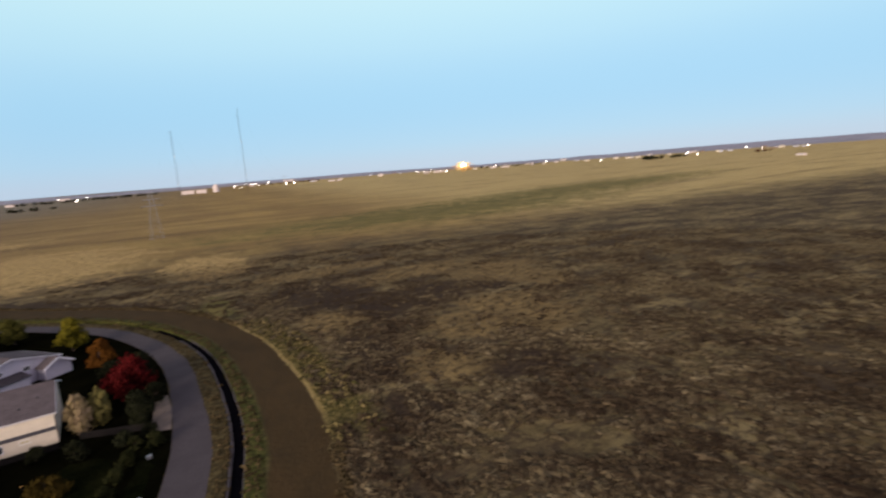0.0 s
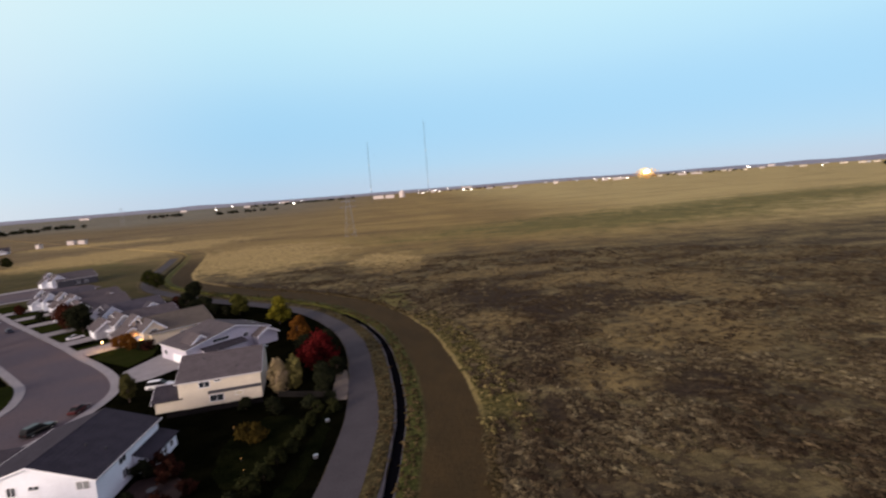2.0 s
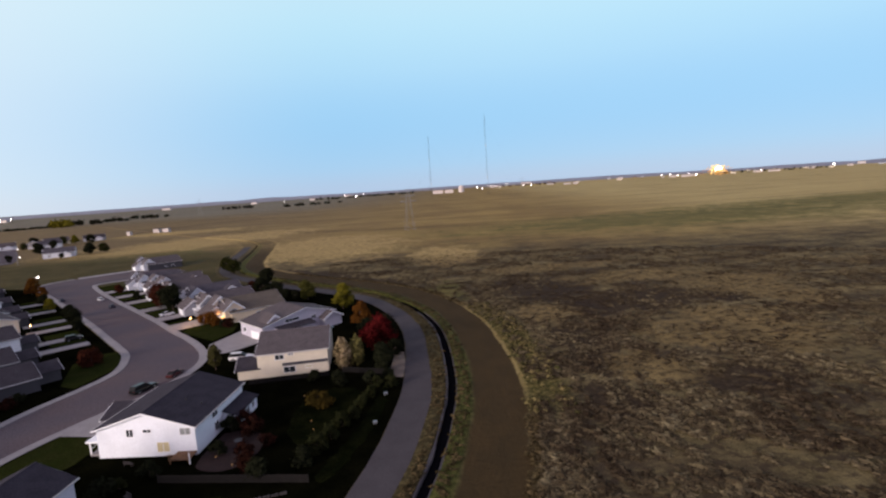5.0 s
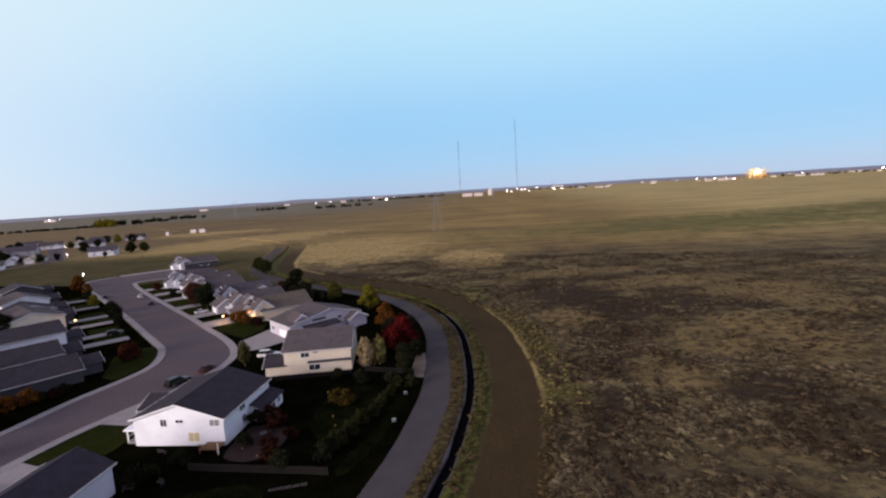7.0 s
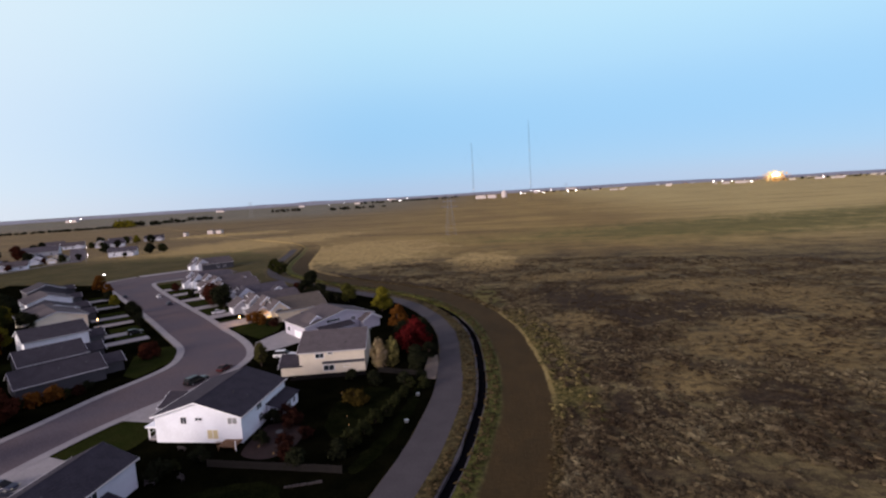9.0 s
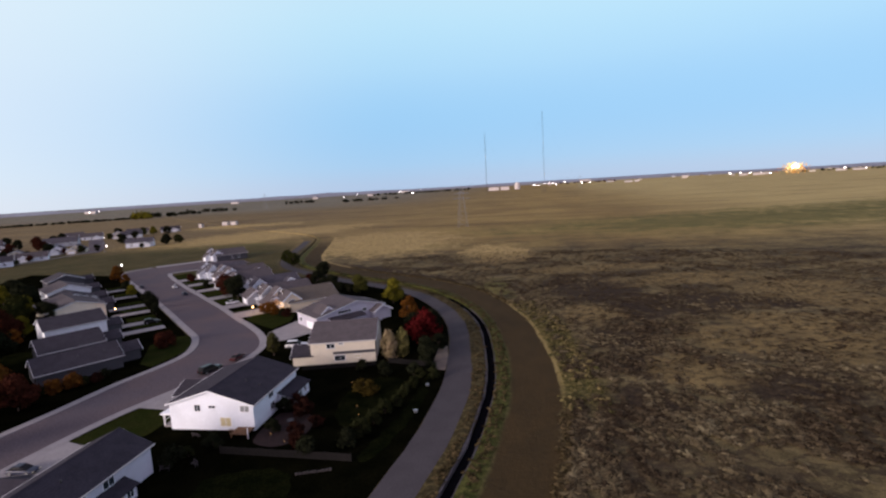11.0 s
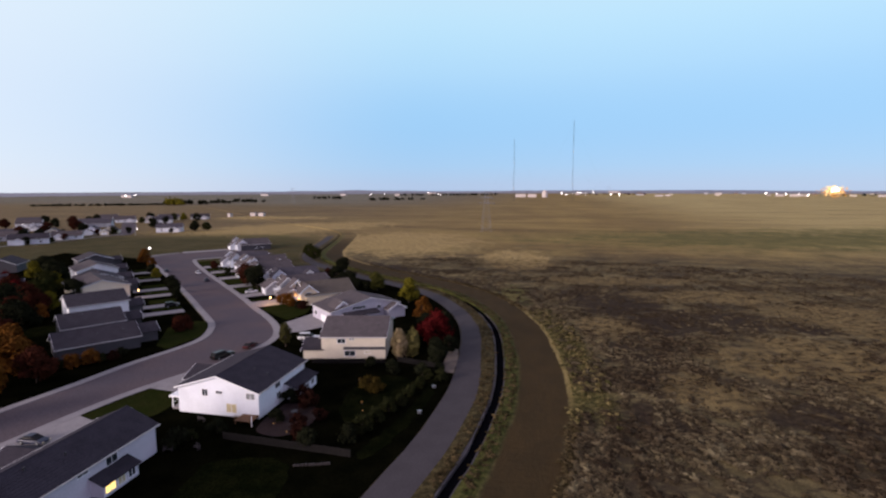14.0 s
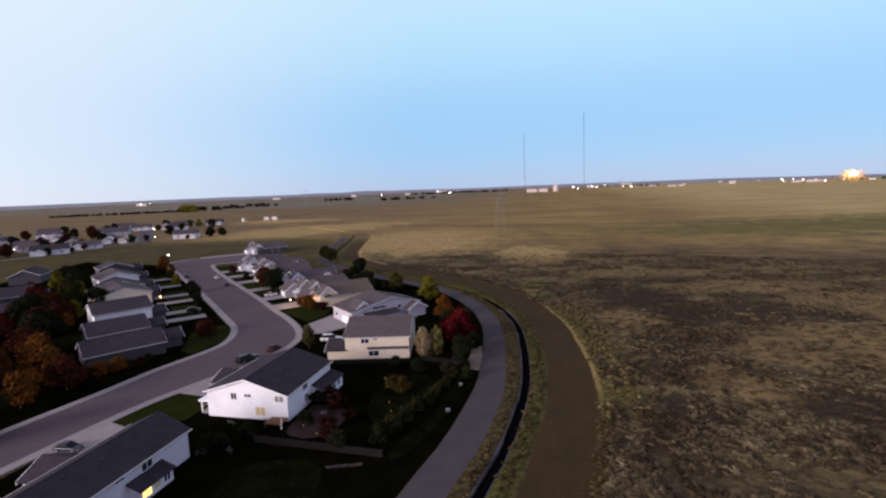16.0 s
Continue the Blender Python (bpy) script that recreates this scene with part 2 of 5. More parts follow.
# ---- ground ----
CHANNEL = [(-18.6, 0), (-14.2, 30), (-9.9, 56.5), (-8.6, 63.7), (-7.6, 69.5), (-6.7, 79), (-5.9, 93), (-6.4, 105.5), (-8.1, 121.5), (-10.5, 136.7), (-15, 152.3),
           (-23, 170), (-35, 188), (-54, 205), (-78, 222), (-102, 242), (-124, 265), (-138, 292), (-150, 330), (-163, 375), (-180, 420), (-215, 465), (-300, 540), (-420, 660)]
channel = smooth_line(CHANNEL, 2.0)
far_south = [Vector((-18.6 - 40 * k * 0.15, -40.0 * k, 0)) for k in (100, 60, 30, 15, 8, 4, 2, 1)]
far_north = [Vector((-420 - 100 * k, 660 + 100 * k, 0)) for k in (1, 3, 6, 12, 20, 34)]
sheet_line = far_south + channel + far_north
PROFILE = [-30, -24, -18, -14, -11, -5, -4, -3.2, -2.6, -2.0, -1.5, -1.0, -0.8, -0.4, 0.4, 0.8, 1.1, 1.6, 2.2, 3, 4, 5, 7, 9, 11, 13, 14, 15, 17, 20, 25, 30]
FAR_D = [40, 55, 75, 100, 130, 170, 220, 300, 420, 600, 900, 1400, 2200, 3200, 4600]


def bank_height(d):
    if abs(d) < 0.9:
        return -0.8
    if d < 0:
        return 0.0 if d < -4.5 else 0.10 * math.sin((d + 4.5) / 3.6 * math.pi) - (0.25 if d > -1.3 else 0)
    return 0.22 * math.exp(-((d - 2.2) / 1.2) ** 2) if d < 5 else 0.0


def build_ground():
    nn = normals_of(sheet_line)
    e = Vector((0.8, 0.6, 0))
    cols = [-d for d in reversed(FAR_D)] + PROFILE + FAR_D
    verts, faces, dist = [], [], []
    for p, q in zip(sheet_line, nn):
        for d in cols:
            near = max(-30, min(30, d))
            v = p + q * near + e * (d - near)
            z = bank_height(d)
            if abs(d) > 12:
                z += 0.10 * noise.noise(v * 0.05) if d > 0 else 0.04 * noise.noise(v * 0.05) - 0.08
            verts.append((v.x, v.y, z))
            dist.append(d)
    w = len(cols)
    for i in range(len(sheet_line) - 1):
        for j in range(w - 1):
            a = i * w + j
            faces.append((a, a + 1, a + w + 1, a + w))
    me = bpy.data.meshes.new("ground")
    me.from_pydata(verts, [], faces)
    at = me.attributes.new("off_channel", "FLOAT", "POINT")
    at.data.foreach_set("value", dist)
    me.update()
    if me.polygons[0].normal.z < 0:
        me.flip_normals()
    return me


def field_material():
    """Autumn prairie: straw, grey-brown and greenish patches, a bare track along the ditch."""
    m = bpy.data.materials.new("prairie")
    n, l, b = nodes_of(m)
    geo = n.new("ShaderNodeNewGeometry")

    def noise_tex(scale, detail=5, stretch=(1, 1, 1), rough=0.55):
        mp, tex = n.new("ShaderNodeMapping"), n.new("ShaderNodeTexNoise")
        mp.inputs["Scale"].default_value = stretch
        tex.inputs["Scale"].default_value, tex.inputs["Detail"].default_value, tex.inputs["Roughness"].default_value = scale, detail, rough
        l.new(geo.outputs["Position"], mp.inputs["Vector"])
        l.new(mp.outputs["Vector"], tex.inputs["Vector"])
        return tex.outputs["Fac"]

    def span(value, a, c, lo=0.0, hi=1.0):
        r = n.new("ShaderNodeMapRange")
        r.interpolation_type = "SMOOTHSTEP"
        for key, x in (("From Min", a), ("From Max", c), ("To Min", lo), ("To Max", hi)):
            r.inputs[key].default_value = x
        l.new(value, r.inputs["Value"])
        return r.outputs["Result"]

    def calc(op, a, c):
        x = n.new("ShaderNodeMath")
        x.operation = op
        for k, v in enumerate((a, c)):
            if isinstance(v, (int, float)):
                x.inputs[k].default_value = v
            else:
                l.new(v, x.inputs[k])
        return x.outputs["Value"]

    def mixed(fac, a, c):
        x = n.new("ShaderNodeMixRGB")
        for key, v in (("Fac", fac), ("Color1", a), ("Color2", c)):
            if isinstance(v, tuple):
                x.inputs[key].default_value = (*v, 1)
            else:
                l.new(v, x.inputs[key])
        return x.outputs["Color"]

    sep = n.new("ShaderNodeSeparateXYZ")
    l.new(geo.outputs["Position"], sep.inputs["Vector"])
    px, py = sep.outputs["X"], sep.outputs["Y"]
    warp = noise_tex(0.012, 6, (1, 1, 1), 0.6)
    warp2 = noise_tex(0.05, 6, (1, 1, 1), 0.65)
    tuft = noise_tex(0.9, 6, (1, 1, 1), 0.7)
    mid = noise_tex(0.16, 7, (1, 0.7, 1), 0.68)

    def patch(cx, cy, rx, ry, turn=0.0, edge=0.5):
        """A ragged oval of ground."""
        c, s = math.cos(radians(turn)), math.sin(radians(turn))
        dx, dy = calc("SUBTRACT", px, cx), calc("SUBTRACT", py, cy)
        u = calc("DIVIDE", calc("ADD", calc("MULTIPLY", dx, c), calc("MULTIPLY", dy, s)), rx)
        v = calc("DIVIDE", calc("SUBTRACT", calc("MULTIPLY", dy, c), calc("MULTIPLY", dx, s)), ry)
        r = calc("SQRT", calc("ADD", calc("MULTIPLY", u, u), calc("MULTIPLY", v, v)), 0)
        r = calc("ADD", r, calc("MULTIPLY", calc("SUBTRACT", warp2, 0.5), 2.2))
        r = calc("ADD", r, calc("MULTIPLY", calc("SUBTRACT", mid, 0.5), 2.2))
        return span(r, 1 + edge * 0.5, 1 - edge * 0.5)

    # bare soil and dead stems, tuft by tuft
    stands = span(noise_tex(0.045, 6, (1, 1, 1), 0.65), 0.43, 0.56)
    near_soil = mixed(stands, mixed(span(mid, 0.40, 0.62), (0.044, 0.031, 0.021), (0.070, 0.050, 0.034)), mixed(span(mid, 0.40, 0.62), (0.075, 0.054, 0.031), (0.150, 0.108, 0.062)))
    near = mixed(span(tuft, 0.48, 0.62, 0, 0.8), near_soil, (0.135, 0.098, 0.056))
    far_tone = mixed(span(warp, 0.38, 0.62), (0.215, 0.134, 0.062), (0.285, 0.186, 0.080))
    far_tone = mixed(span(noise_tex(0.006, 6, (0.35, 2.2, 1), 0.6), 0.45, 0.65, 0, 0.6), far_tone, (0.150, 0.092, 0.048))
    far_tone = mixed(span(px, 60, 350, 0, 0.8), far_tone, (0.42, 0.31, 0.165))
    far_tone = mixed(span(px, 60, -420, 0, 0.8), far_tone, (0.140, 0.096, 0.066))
    # haze over the far left land, put into the ground colour as grey
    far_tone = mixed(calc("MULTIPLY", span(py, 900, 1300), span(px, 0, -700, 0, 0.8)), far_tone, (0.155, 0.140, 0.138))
    furrow = noise_tex(0.02, 7, (0.25, 1.6, 1), 0.7)
    far_tone = mixed(span(furrow, 0.47, 0.63, 0, 0.55), far_tone, (0.105, 0.068, 0.036))
    far_tone = mixed(span(furrow, 0.44, 0.36, 0, 0.45), far_tone, (0.27, 0.178, 0.088))
    streak = noise_tex(0.045, 8, (0.55, 1.3, 1), 0.72)
    near = mixed(span(streak, 0.51, 0.60, 0, 0.85), near, (0.190, 0.138, 0.080))
    near = mixed(span(streak, 0.48, 0.41, 0, 0.6), near, (0.048, 0.031, 0.024))
    clump = noise_tex(0.42, 6, (0.8, 1, 1), 0.72)
    near = mixed(span(clump, 0.50, 0.42, 0, 0.8), near, (0.042, 0.028, 0.022))
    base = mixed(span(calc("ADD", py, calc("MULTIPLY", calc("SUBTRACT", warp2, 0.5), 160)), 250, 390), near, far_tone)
    straw = mixed(span(warp2, 0.35, 0.65), (0.37, 0.235, 0.118), (0.26, 0.165, 0.082))
    straw = mixed(span(mid, 0.40, 0.56, 0.6, 0), straw, (0.125, 0.078, 0.044))
    straw = mixed(span(tuft, 0.38, 0.55, 0.5, 0), straw, (0.10, 0.062, 0.036))
    straw = mixed(span(py, 240, 300, 0, 0.6), straw, (0.44, 0.30, 0.150))
    straw = mixed(span(py, 230, 300, 0.55, 0), straw, (0.105, 0.076, 0.042))
    straw = mixed(span(clump, 0.50, 0.40, 0, 0.75), straw, (0.045, 0.030, 0.019))
    dark = mixed(span(tuft, 0.45, 0.66), (0.026, 0.016, 0.013), (0.058, 0.037, 0.027))
    green = mixed(span(warp2, 0.35, 0.65), (0.094, 0.083, 0.032), (0.140, 0.108, 0.046))
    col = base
    for colour, spots in ((green, GREEN_SPOTS), (dark, DARK_SPOTS), (straw, STRAW_SPOTS)):
        for spot in spots:
            col = mixed(calc("MULTIPLY", patch(*spot), 0.9), col, colour)
    # along the ditch: weeds, the bare track, a straw edge
    off = n.new("ShaderNodeAttribute")
    off.attribute_name = "off_channel"
    d = calc("ADD", off.outputs["Fac"], calc("MULTIPLY", calc("SUBTRACT", warp2, 0.5), 2.5))
    ragged = calc("ADD", off.outputs["Fac"], calc("MULTIPLY", calc("SUBTRACT", mid, 0.5), span(py, 100, 78, 4.0, 13.0)))
    track = mixed(span(mid, 0.35, 0.65), (0.054, 0.033, 0.018), (0.042, 0.027, 0.0155))
    weeds = mixed(span(tuft, 0.4, 0.62), (0.032, 0.035, 0.011), (0.082, 0.074, 0.026))
    banks = mixed(span(tuft, 0.42, 0.6), (0.034, 0.025, 0.014), (0.088, 0.064, 0.034))
    grass_strip = mixed(span(warp2, 0.35, 0.65), (0.046, 0.038, 0.016), (0.072, 0.052, 0.025))
    in_reach = span(py, 330, 480, 1, 0)
    col = mixed(calc("MULTIPLY", calc("MULTIPLY", span(d, 13.4, 14.2), span(d, 17.5, 15.5)), calc("MULTIPLY", in_reach, span(py, 130, 160))), col, straw)
    col = mixed(calc("MULTIPLY", calc("MULTIPLY", span(d, 3.5, 4.8), span(ragged, 14.9, 13.5)), in_reach), col, track)
    col = mixed(calc("MULTIPLY", calc("MULTIPLY", span(d, -0.5, 0.4), span(d, 4.8, 3.5)), in_reach), col, weeds)
    col = mixed(calc("MULTIPLY", calc("MULTIPLY", span(d, -12, -10.5), span(d, 0.5, -0.4)), in_reach), col, banks)
    col = mixed(calc("MULTIPLY", span(d, -11, -13), span(py, 420, 340)), col, grass_strip)
    weedy = mixed(span(tuft, 0.4, 0.6), (0.044, 0.038, 0.015), (0.150, 0.112, 0.046))
    col = mixed(calc("MULTIPLY", calc("MULTIPLY", span(d, 13.6, 14.4), span(d, 25, 20)), calc("MULTIPLY", span(py, 78, 96), span(py, 162, 150))), col, weedy)
    # a pale line of trodden straw along the edge of the track
    col = mixed(calc("MULTIPLY", calc("MULTIPLY", span(d, 13.5, 14.0), span(d, 15.1, 14.4)), calc("MULTIPLY", span(py, 84, 104), span(py, 172, 156))), col, (0.25, 0.175, 0.085))
    fine = span(noise_tex(5.0, 4), 0.3, 0.7, 0.72, 1.28)
    mul = n.new("ShaderNodeMixRGB")
    mul.blend_type = "MULTIPLY"
    mul.inputs["Fac"].default_value = 1
    l.new(col, mul.inputs["Color1"])
    l.new(fine, mul.inputs["Color2"])
    tint = n.new("ShaderNodeMixRGB")
    tint.blend_type = "MULTIPLY"
    tint.inputs["Fac"].default_value = 1
    tint.inputs["Color2"].default_value = (0.97, 1.04, 0.83, 1)
    l.new(mul.outputs["Color"], tint.inputs["Color1"])
    l.new(tint.outputs["Color"], b.inputs["Base Color"])
    b.inputs["Roughness"].default_value = 1.0
    b.inputs["Specular IOR Level"].default_value = 0.05
    bump = n.new("ShaderNodeBump")
    bump.inputs["Strength"].default_value, bump.inputs["Distance"].default_value = 0.7, 0.35
    l.new(tuft, bump.inputs["Height"])
    l.new(bump.outputs["Normal"], b.inputs["Normal"])
    return m


# ragged ovals of the field: centre, radii, turn
GREEN_SPOTS = [(190, 428, 185, 62, 3, 1.3), (-13, 187, 10, 16, 0), (420, 520, 240, 60, 10, 1.2), (-275, 330, 60, 90, -40)]
DARK_SPOTS = [(26, 184, 18, 24, 8), (53, 159, 24, 16, 8), (26, 115, 7, 20, 9), (52, 94, 15, 8, 9), (25, 87, 6, 9, 9), (81, 159, 10, 8, 8), (-70, 232, 65, 12, -37)]
STRAW_SPOTS = [(-13, 285, 19, 42, 6), (66, 199, 26, 12, 7), (92, 180, 20, 12, 8), (97, 159, 11, 15, 8), (69, 138, 14, 12, 9), (71, 122, 12, 16, 9), (52, 124, 11, 11, 9), (36, 103, 8, 11, 9), (20, 149, 8, 11, 8), (35, 228, 32, 9, 7), (-106, 366, 56, 78, 15), (-260, 470, 60, 120, -40), (-372, 628, 85, 34, 8)]
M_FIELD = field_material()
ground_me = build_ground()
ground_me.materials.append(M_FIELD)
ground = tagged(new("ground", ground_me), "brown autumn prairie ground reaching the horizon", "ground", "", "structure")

# ---- ditch, path, streets ----
def path_edge(y):
    """How far the path's near edge lies from the ditch: it closes in towards the south."""
    return -3.0 - 1.7 * max(0.0, min(1.0, (y - 60) / 55))



bm = bmesh.new()
ribbon(bm, [p for p in channel if p.y < 175], -0.78, 0.78, -0.85, -0.42)
tagged(part("water", bm, M_WATER), "dark still water in the narrow ditch", "water", "", "structure")
bm = bmesh.new()
ribbon(bm, [p for p in channel if p.y < 400], -10.15, path_edge, -0.2, 0.05, 0.3)
tagged(part("path", bm, M_PATH), "curving grey asphalt path beside the ditch", "path", "", "structure")
bm = bmesh.new()
ribbon(bm, [p for p in channel if p.y < 160], -1.25, -0.84, -0.6, -0.02, 0.3)
ribbon(bm, [p for p in channel if p.y < 160], 0.84, 1.1, -0.6, -0.02, 0.3)
tagged(part("ditch_lining", bm, M_LINING), "pale concrete lining along the ditch", "kerb", "", "structure")

# the street comes from the south, turns at a wide bulge and runs north-west
LEFT_KERB = [(-99, 30), (-95.5, 62), (-93, 79), (-91.5, 93), (-89, 104), (-88, 112), (-89.5, 119), (-94.5, 128), (-101, 135), (-112, 145.5), (-136, 168.5), (-166, 196), (-198, 225), (-224, 249), (-231, 262), (-226, 275)]
RIGHT_KERB = [(-86, 30), (-83.5, 52), (-82, 66), (-80, 78), (-76, 90), (-72.5, 98), (-70.5, 107), (-70.5, 117), (-73, 124), (-78.5, 132), (-87, 141), (-95, 148.5), (-109, 162.5), (-135, 187), (-164, 214.5), (-190, 241), (-196, 252), (-185, 263)]
lk, rk = smooth_line(LEFT_KERB, 2.0), smooth_line(RIGHT_KERB, 2.0)
bm = bmesh.new()
slab(bm, [(p.x, p.y) for p in rk] + [(-165, 283), (-180, 297), (-215, 290)] + [(p.x, p.y) for p in reversed(lk)], -0.2, 0.04)
bmesh.ops.triangulate(bm, faces=[f for f in bm.faces if len(f.verts) > 4])
tagged(part("road", bm, M_ASPHALT), "worn grey-brown residential street asphalt with a wide bend", "road", "", "structure")
for nm, line, a, b, z in (("kerb", lk, -0.5, 0.0, 0.17), ("pavement", lk, -2.0, -0.5, 0.15), ("kerb", rk, 0.0, 0.5, 0.17), ("pavement", rk, 0.5, 2.1, 0.15)):
    bm = bmesh.new()
    ribbon(bm, line, a, b, -0.2, z)
    tagged(part(nm, bm, M_CONCRETE), "pale concrete %s beside the street" % nm, nm, "", "structure")


def sheet(name, pts, z, material, label):
    bm = bmesh.new()
    slab(bm, pts, -0.2, z)
    bmesh.ops.triangulate(bm, faces=[f for f in bm.faces if len(f.verts) > 4])
    return tagged(part(name, bm, material), label, name, "", "structure")


path_left = [p + q * -10.3 for p, q in zip(channel, normals_of(channel)) if 30 < p.y < 215]
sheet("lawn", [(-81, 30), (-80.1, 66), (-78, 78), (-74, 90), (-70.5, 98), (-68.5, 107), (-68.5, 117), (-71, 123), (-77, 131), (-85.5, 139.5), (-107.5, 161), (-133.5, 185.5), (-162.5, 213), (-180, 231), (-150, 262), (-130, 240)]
      + [(p.x, p.y) for p in reversed(path_left)], 0.07, M_SHADED_YARD, "back yard grass round the houses, coloured dark for shade")
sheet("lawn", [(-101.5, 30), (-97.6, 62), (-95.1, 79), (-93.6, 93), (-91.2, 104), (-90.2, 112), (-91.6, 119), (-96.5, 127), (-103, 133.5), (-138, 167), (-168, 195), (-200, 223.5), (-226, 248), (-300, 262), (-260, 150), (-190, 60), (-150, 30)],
      0.07, M_SHADED_YARD, "grass round the western houses, coloured dark for shade")
sheet("front_lawn", [(-91.2, 148), (-92.9, 158), (-77, 157), (-74, 146), (-76, 137.5), (-82.5, 141.8)], 0.11, M_LAWN, "mown green front lawn")
sheet("front_lawn", [(-79.8, 62), (-79.5, 67), (-77.6, 78), (-74, 88), (-66, 88), (-66, 72), (-70, 63)], 0.11, M_LAWN, "mown green lawn between house and pavement")
sheet("front_lawn", [(-99, 132), (-92.5, 124), (-91, 117), (-92, 105), (-97, 107), (-106, 122), (-104, 130)], 0.11, M_LAWN, "mown green lawn at the street corner")
def lawn_patch(pts, z, material, label):
    """A patch of grass with a soft, uneven outline."""
    line = smooth_line(pts + pts[:1], 0.8)[:-1]
    return sheet("back_lawn", [(p.x + 0.7 * noise.noise(p * 0.6), p.y + 0.7 * noise.noise(p * 0.6 + Vector((4, 8, 0)))) for p in line], z, material, label)


lawn_patch([(-46.5, 58.5), (-41, 61.5), (-36, 61.8), (-32.5, 58.5), (-32.5, 50), (-44, 48)], 0.11, M_SHADED_LAWN, "dim green back lawn behind the fence")
lawn_patch([(-30.5, 99), (-25, 97), (-24.5, 88), (-29, 76), (-34, 80), (-35, 92)], 0.11, M_SHADED_LAWN, "dim green back lawn beside the shrub row")
lawn_patch([(-19.2, 100), (-18.4, 90), (-19.4, 78), (-22.4, 66), (-25.0, 66), (-21.8, 80), (-20.8, 92), (-20.6, 100)], 0.11, M_SHADED_LAWN, "dim grass strip along the path")
lawn_patch([(-148, 112), (-140, 118), (-131, 108), (-128, 100), (-138, 100)], 0.11, M_SHADED_LAWN, "dim grass behind the western houses")
DIR, NRM = Vector((-0.72, 0.69, 0)), Vector((0.69, 0.72, 0))


def street_quad(origin, a0, a1, b0, b1):
    """A rectangle laid along the north-west street: a along it, b away from it."""
    o = Vector((*origin, 0))
    return [tuple((o + DIR * a + NRM * b)[:2]) for a, b in ((a0, b0), (a1, b0), (a1, b1), (a0, b1))]


# ---- houses ----
def gable_body(w, length, eave, ridge, off=0.0, bottom=-0.3):
    """Walls of a house whose ridge runs along y; off shifts the ridge sideways."""
    bm = bmesh.new()
    h, k = w / 2, length / 2
    prof = [(-h, bottom), (h, bottom), (h, eave), (off, ridge), (-h, eave)]
    a, b = [bm.verts.new((x, -k, z)) for x, z in prof], [bm.verts.new((x, k, z)) for x, z in prof]
    bm.faces.new(a)
    bm.faces.new(b[::-1])
    for i in range(5):
        j = (i + 1) % 5
        bm.faces.new((a[j], a[i], b[i], b[j]))
    bmesh.ops.recalc_face_normals(bm, faces=bm.faces[:])
    return bm


def roof_slope(w0, w1, length, z0, z1, thick=0.16):
    """One slope from the eave (w0, z0) to the ridge (w1, z1), with its courses of shingles as fine steps."""
    bm = bmesh.new()
    k, n = length / 2, 12
    up = Vector((-(z1 - z0), 0, w1 - w0)).normalized()
    if up.z < 0:
        up = -up
    prev = None
    for i in range(n):
        for f, lift in ((i / n, 0.0), ((i + 1) / n, -0.03 if i < n - 1 else 0.0)):
            x, z = w0 + (w1 - w0) * f, z0 + (z1 - z0) * f
            top = Vector((x, 0, z)) + up * (thick + lift)
            row = [bm.verts.new((top.x, y, top.z)) for y in (-k, k)]
            if prev:
                bm.faces.new((prev[0], prev[1], row[1], row[0]))
            else:
                first = row
            prev = row
    low = [bm.verts.new((w0, y, z0)) for y in (-k, k)]
    high = [bm.verts.new((w1, y, z1)) for y in (-k, k)]
    bm.faces.new((low[0], low[1], first[1], first[0]))
    bm.faces.new((low[0], low[1], high[1], high[0]))
    bm.faces.new((prev[0], prev[1], high[1], high[0]))
    bmesh.ops.recalc_face_normals(bm, faces=bm.faces[:])
    return bm


def window_at(parent, m, w, h, pane, sashes=2, frame_mat=None):
    """A window on a wall: frame proud of it, panes set back in the frame. m: its centre, looking out along -y."""
    bm = bmesh.new()
    t = 0.09
    for a in ((-w / 2 - t, w / 2 + t, -0.07, 0.03, h / 2, h / 2 + t), (-w / 2 - t - 0.04, w / 2 + t + 0.04, -0.11, 0.03, -h / 2 - t, -h / 2), (-w / 2 - t, -w / 2, -0.07, 0.03, -h / 2, h / 2), (w / 2, w / 2 + t, -0.07, 0.03, -h / 2, h / 2)):
        add_box(bm, *a)
    for i in range(1, sashes):
        x = -w / 2 + w * i / sashes
        add_box(bm, x - 0.035, x + 0.035, -0.06, 0.03, -h / 2, h / 2)
    fr = part("window", bm, frame_mat or M_TRIM, parent)
    fr.matrix_local = m
    for i in range(sashes):
        x0 = -w / 2 + w * i / sashes + (0.035 if i else 0)
        x1 = -w / 2 + w * (i + 1) / sashes - (0.035 if i < sashes - 1 else 0)
        part("pane", box(x0, x1, -0.025, 0.02, -h / 2, h / 2), pane, fr)
    return fr


def on_side(side, w, length, u, z):
    """Where a window sits: side S, N, E or W of the body, u along it."""
    return {"S": pose(u, -length / 2, z), "N": pose(u, length / 2, z, 0, 0, 180), "E": pose(w / 2, u, z, 0, 0, 90), "W": pose(-w / 2, u, z, 0, 0, -90)}[side]


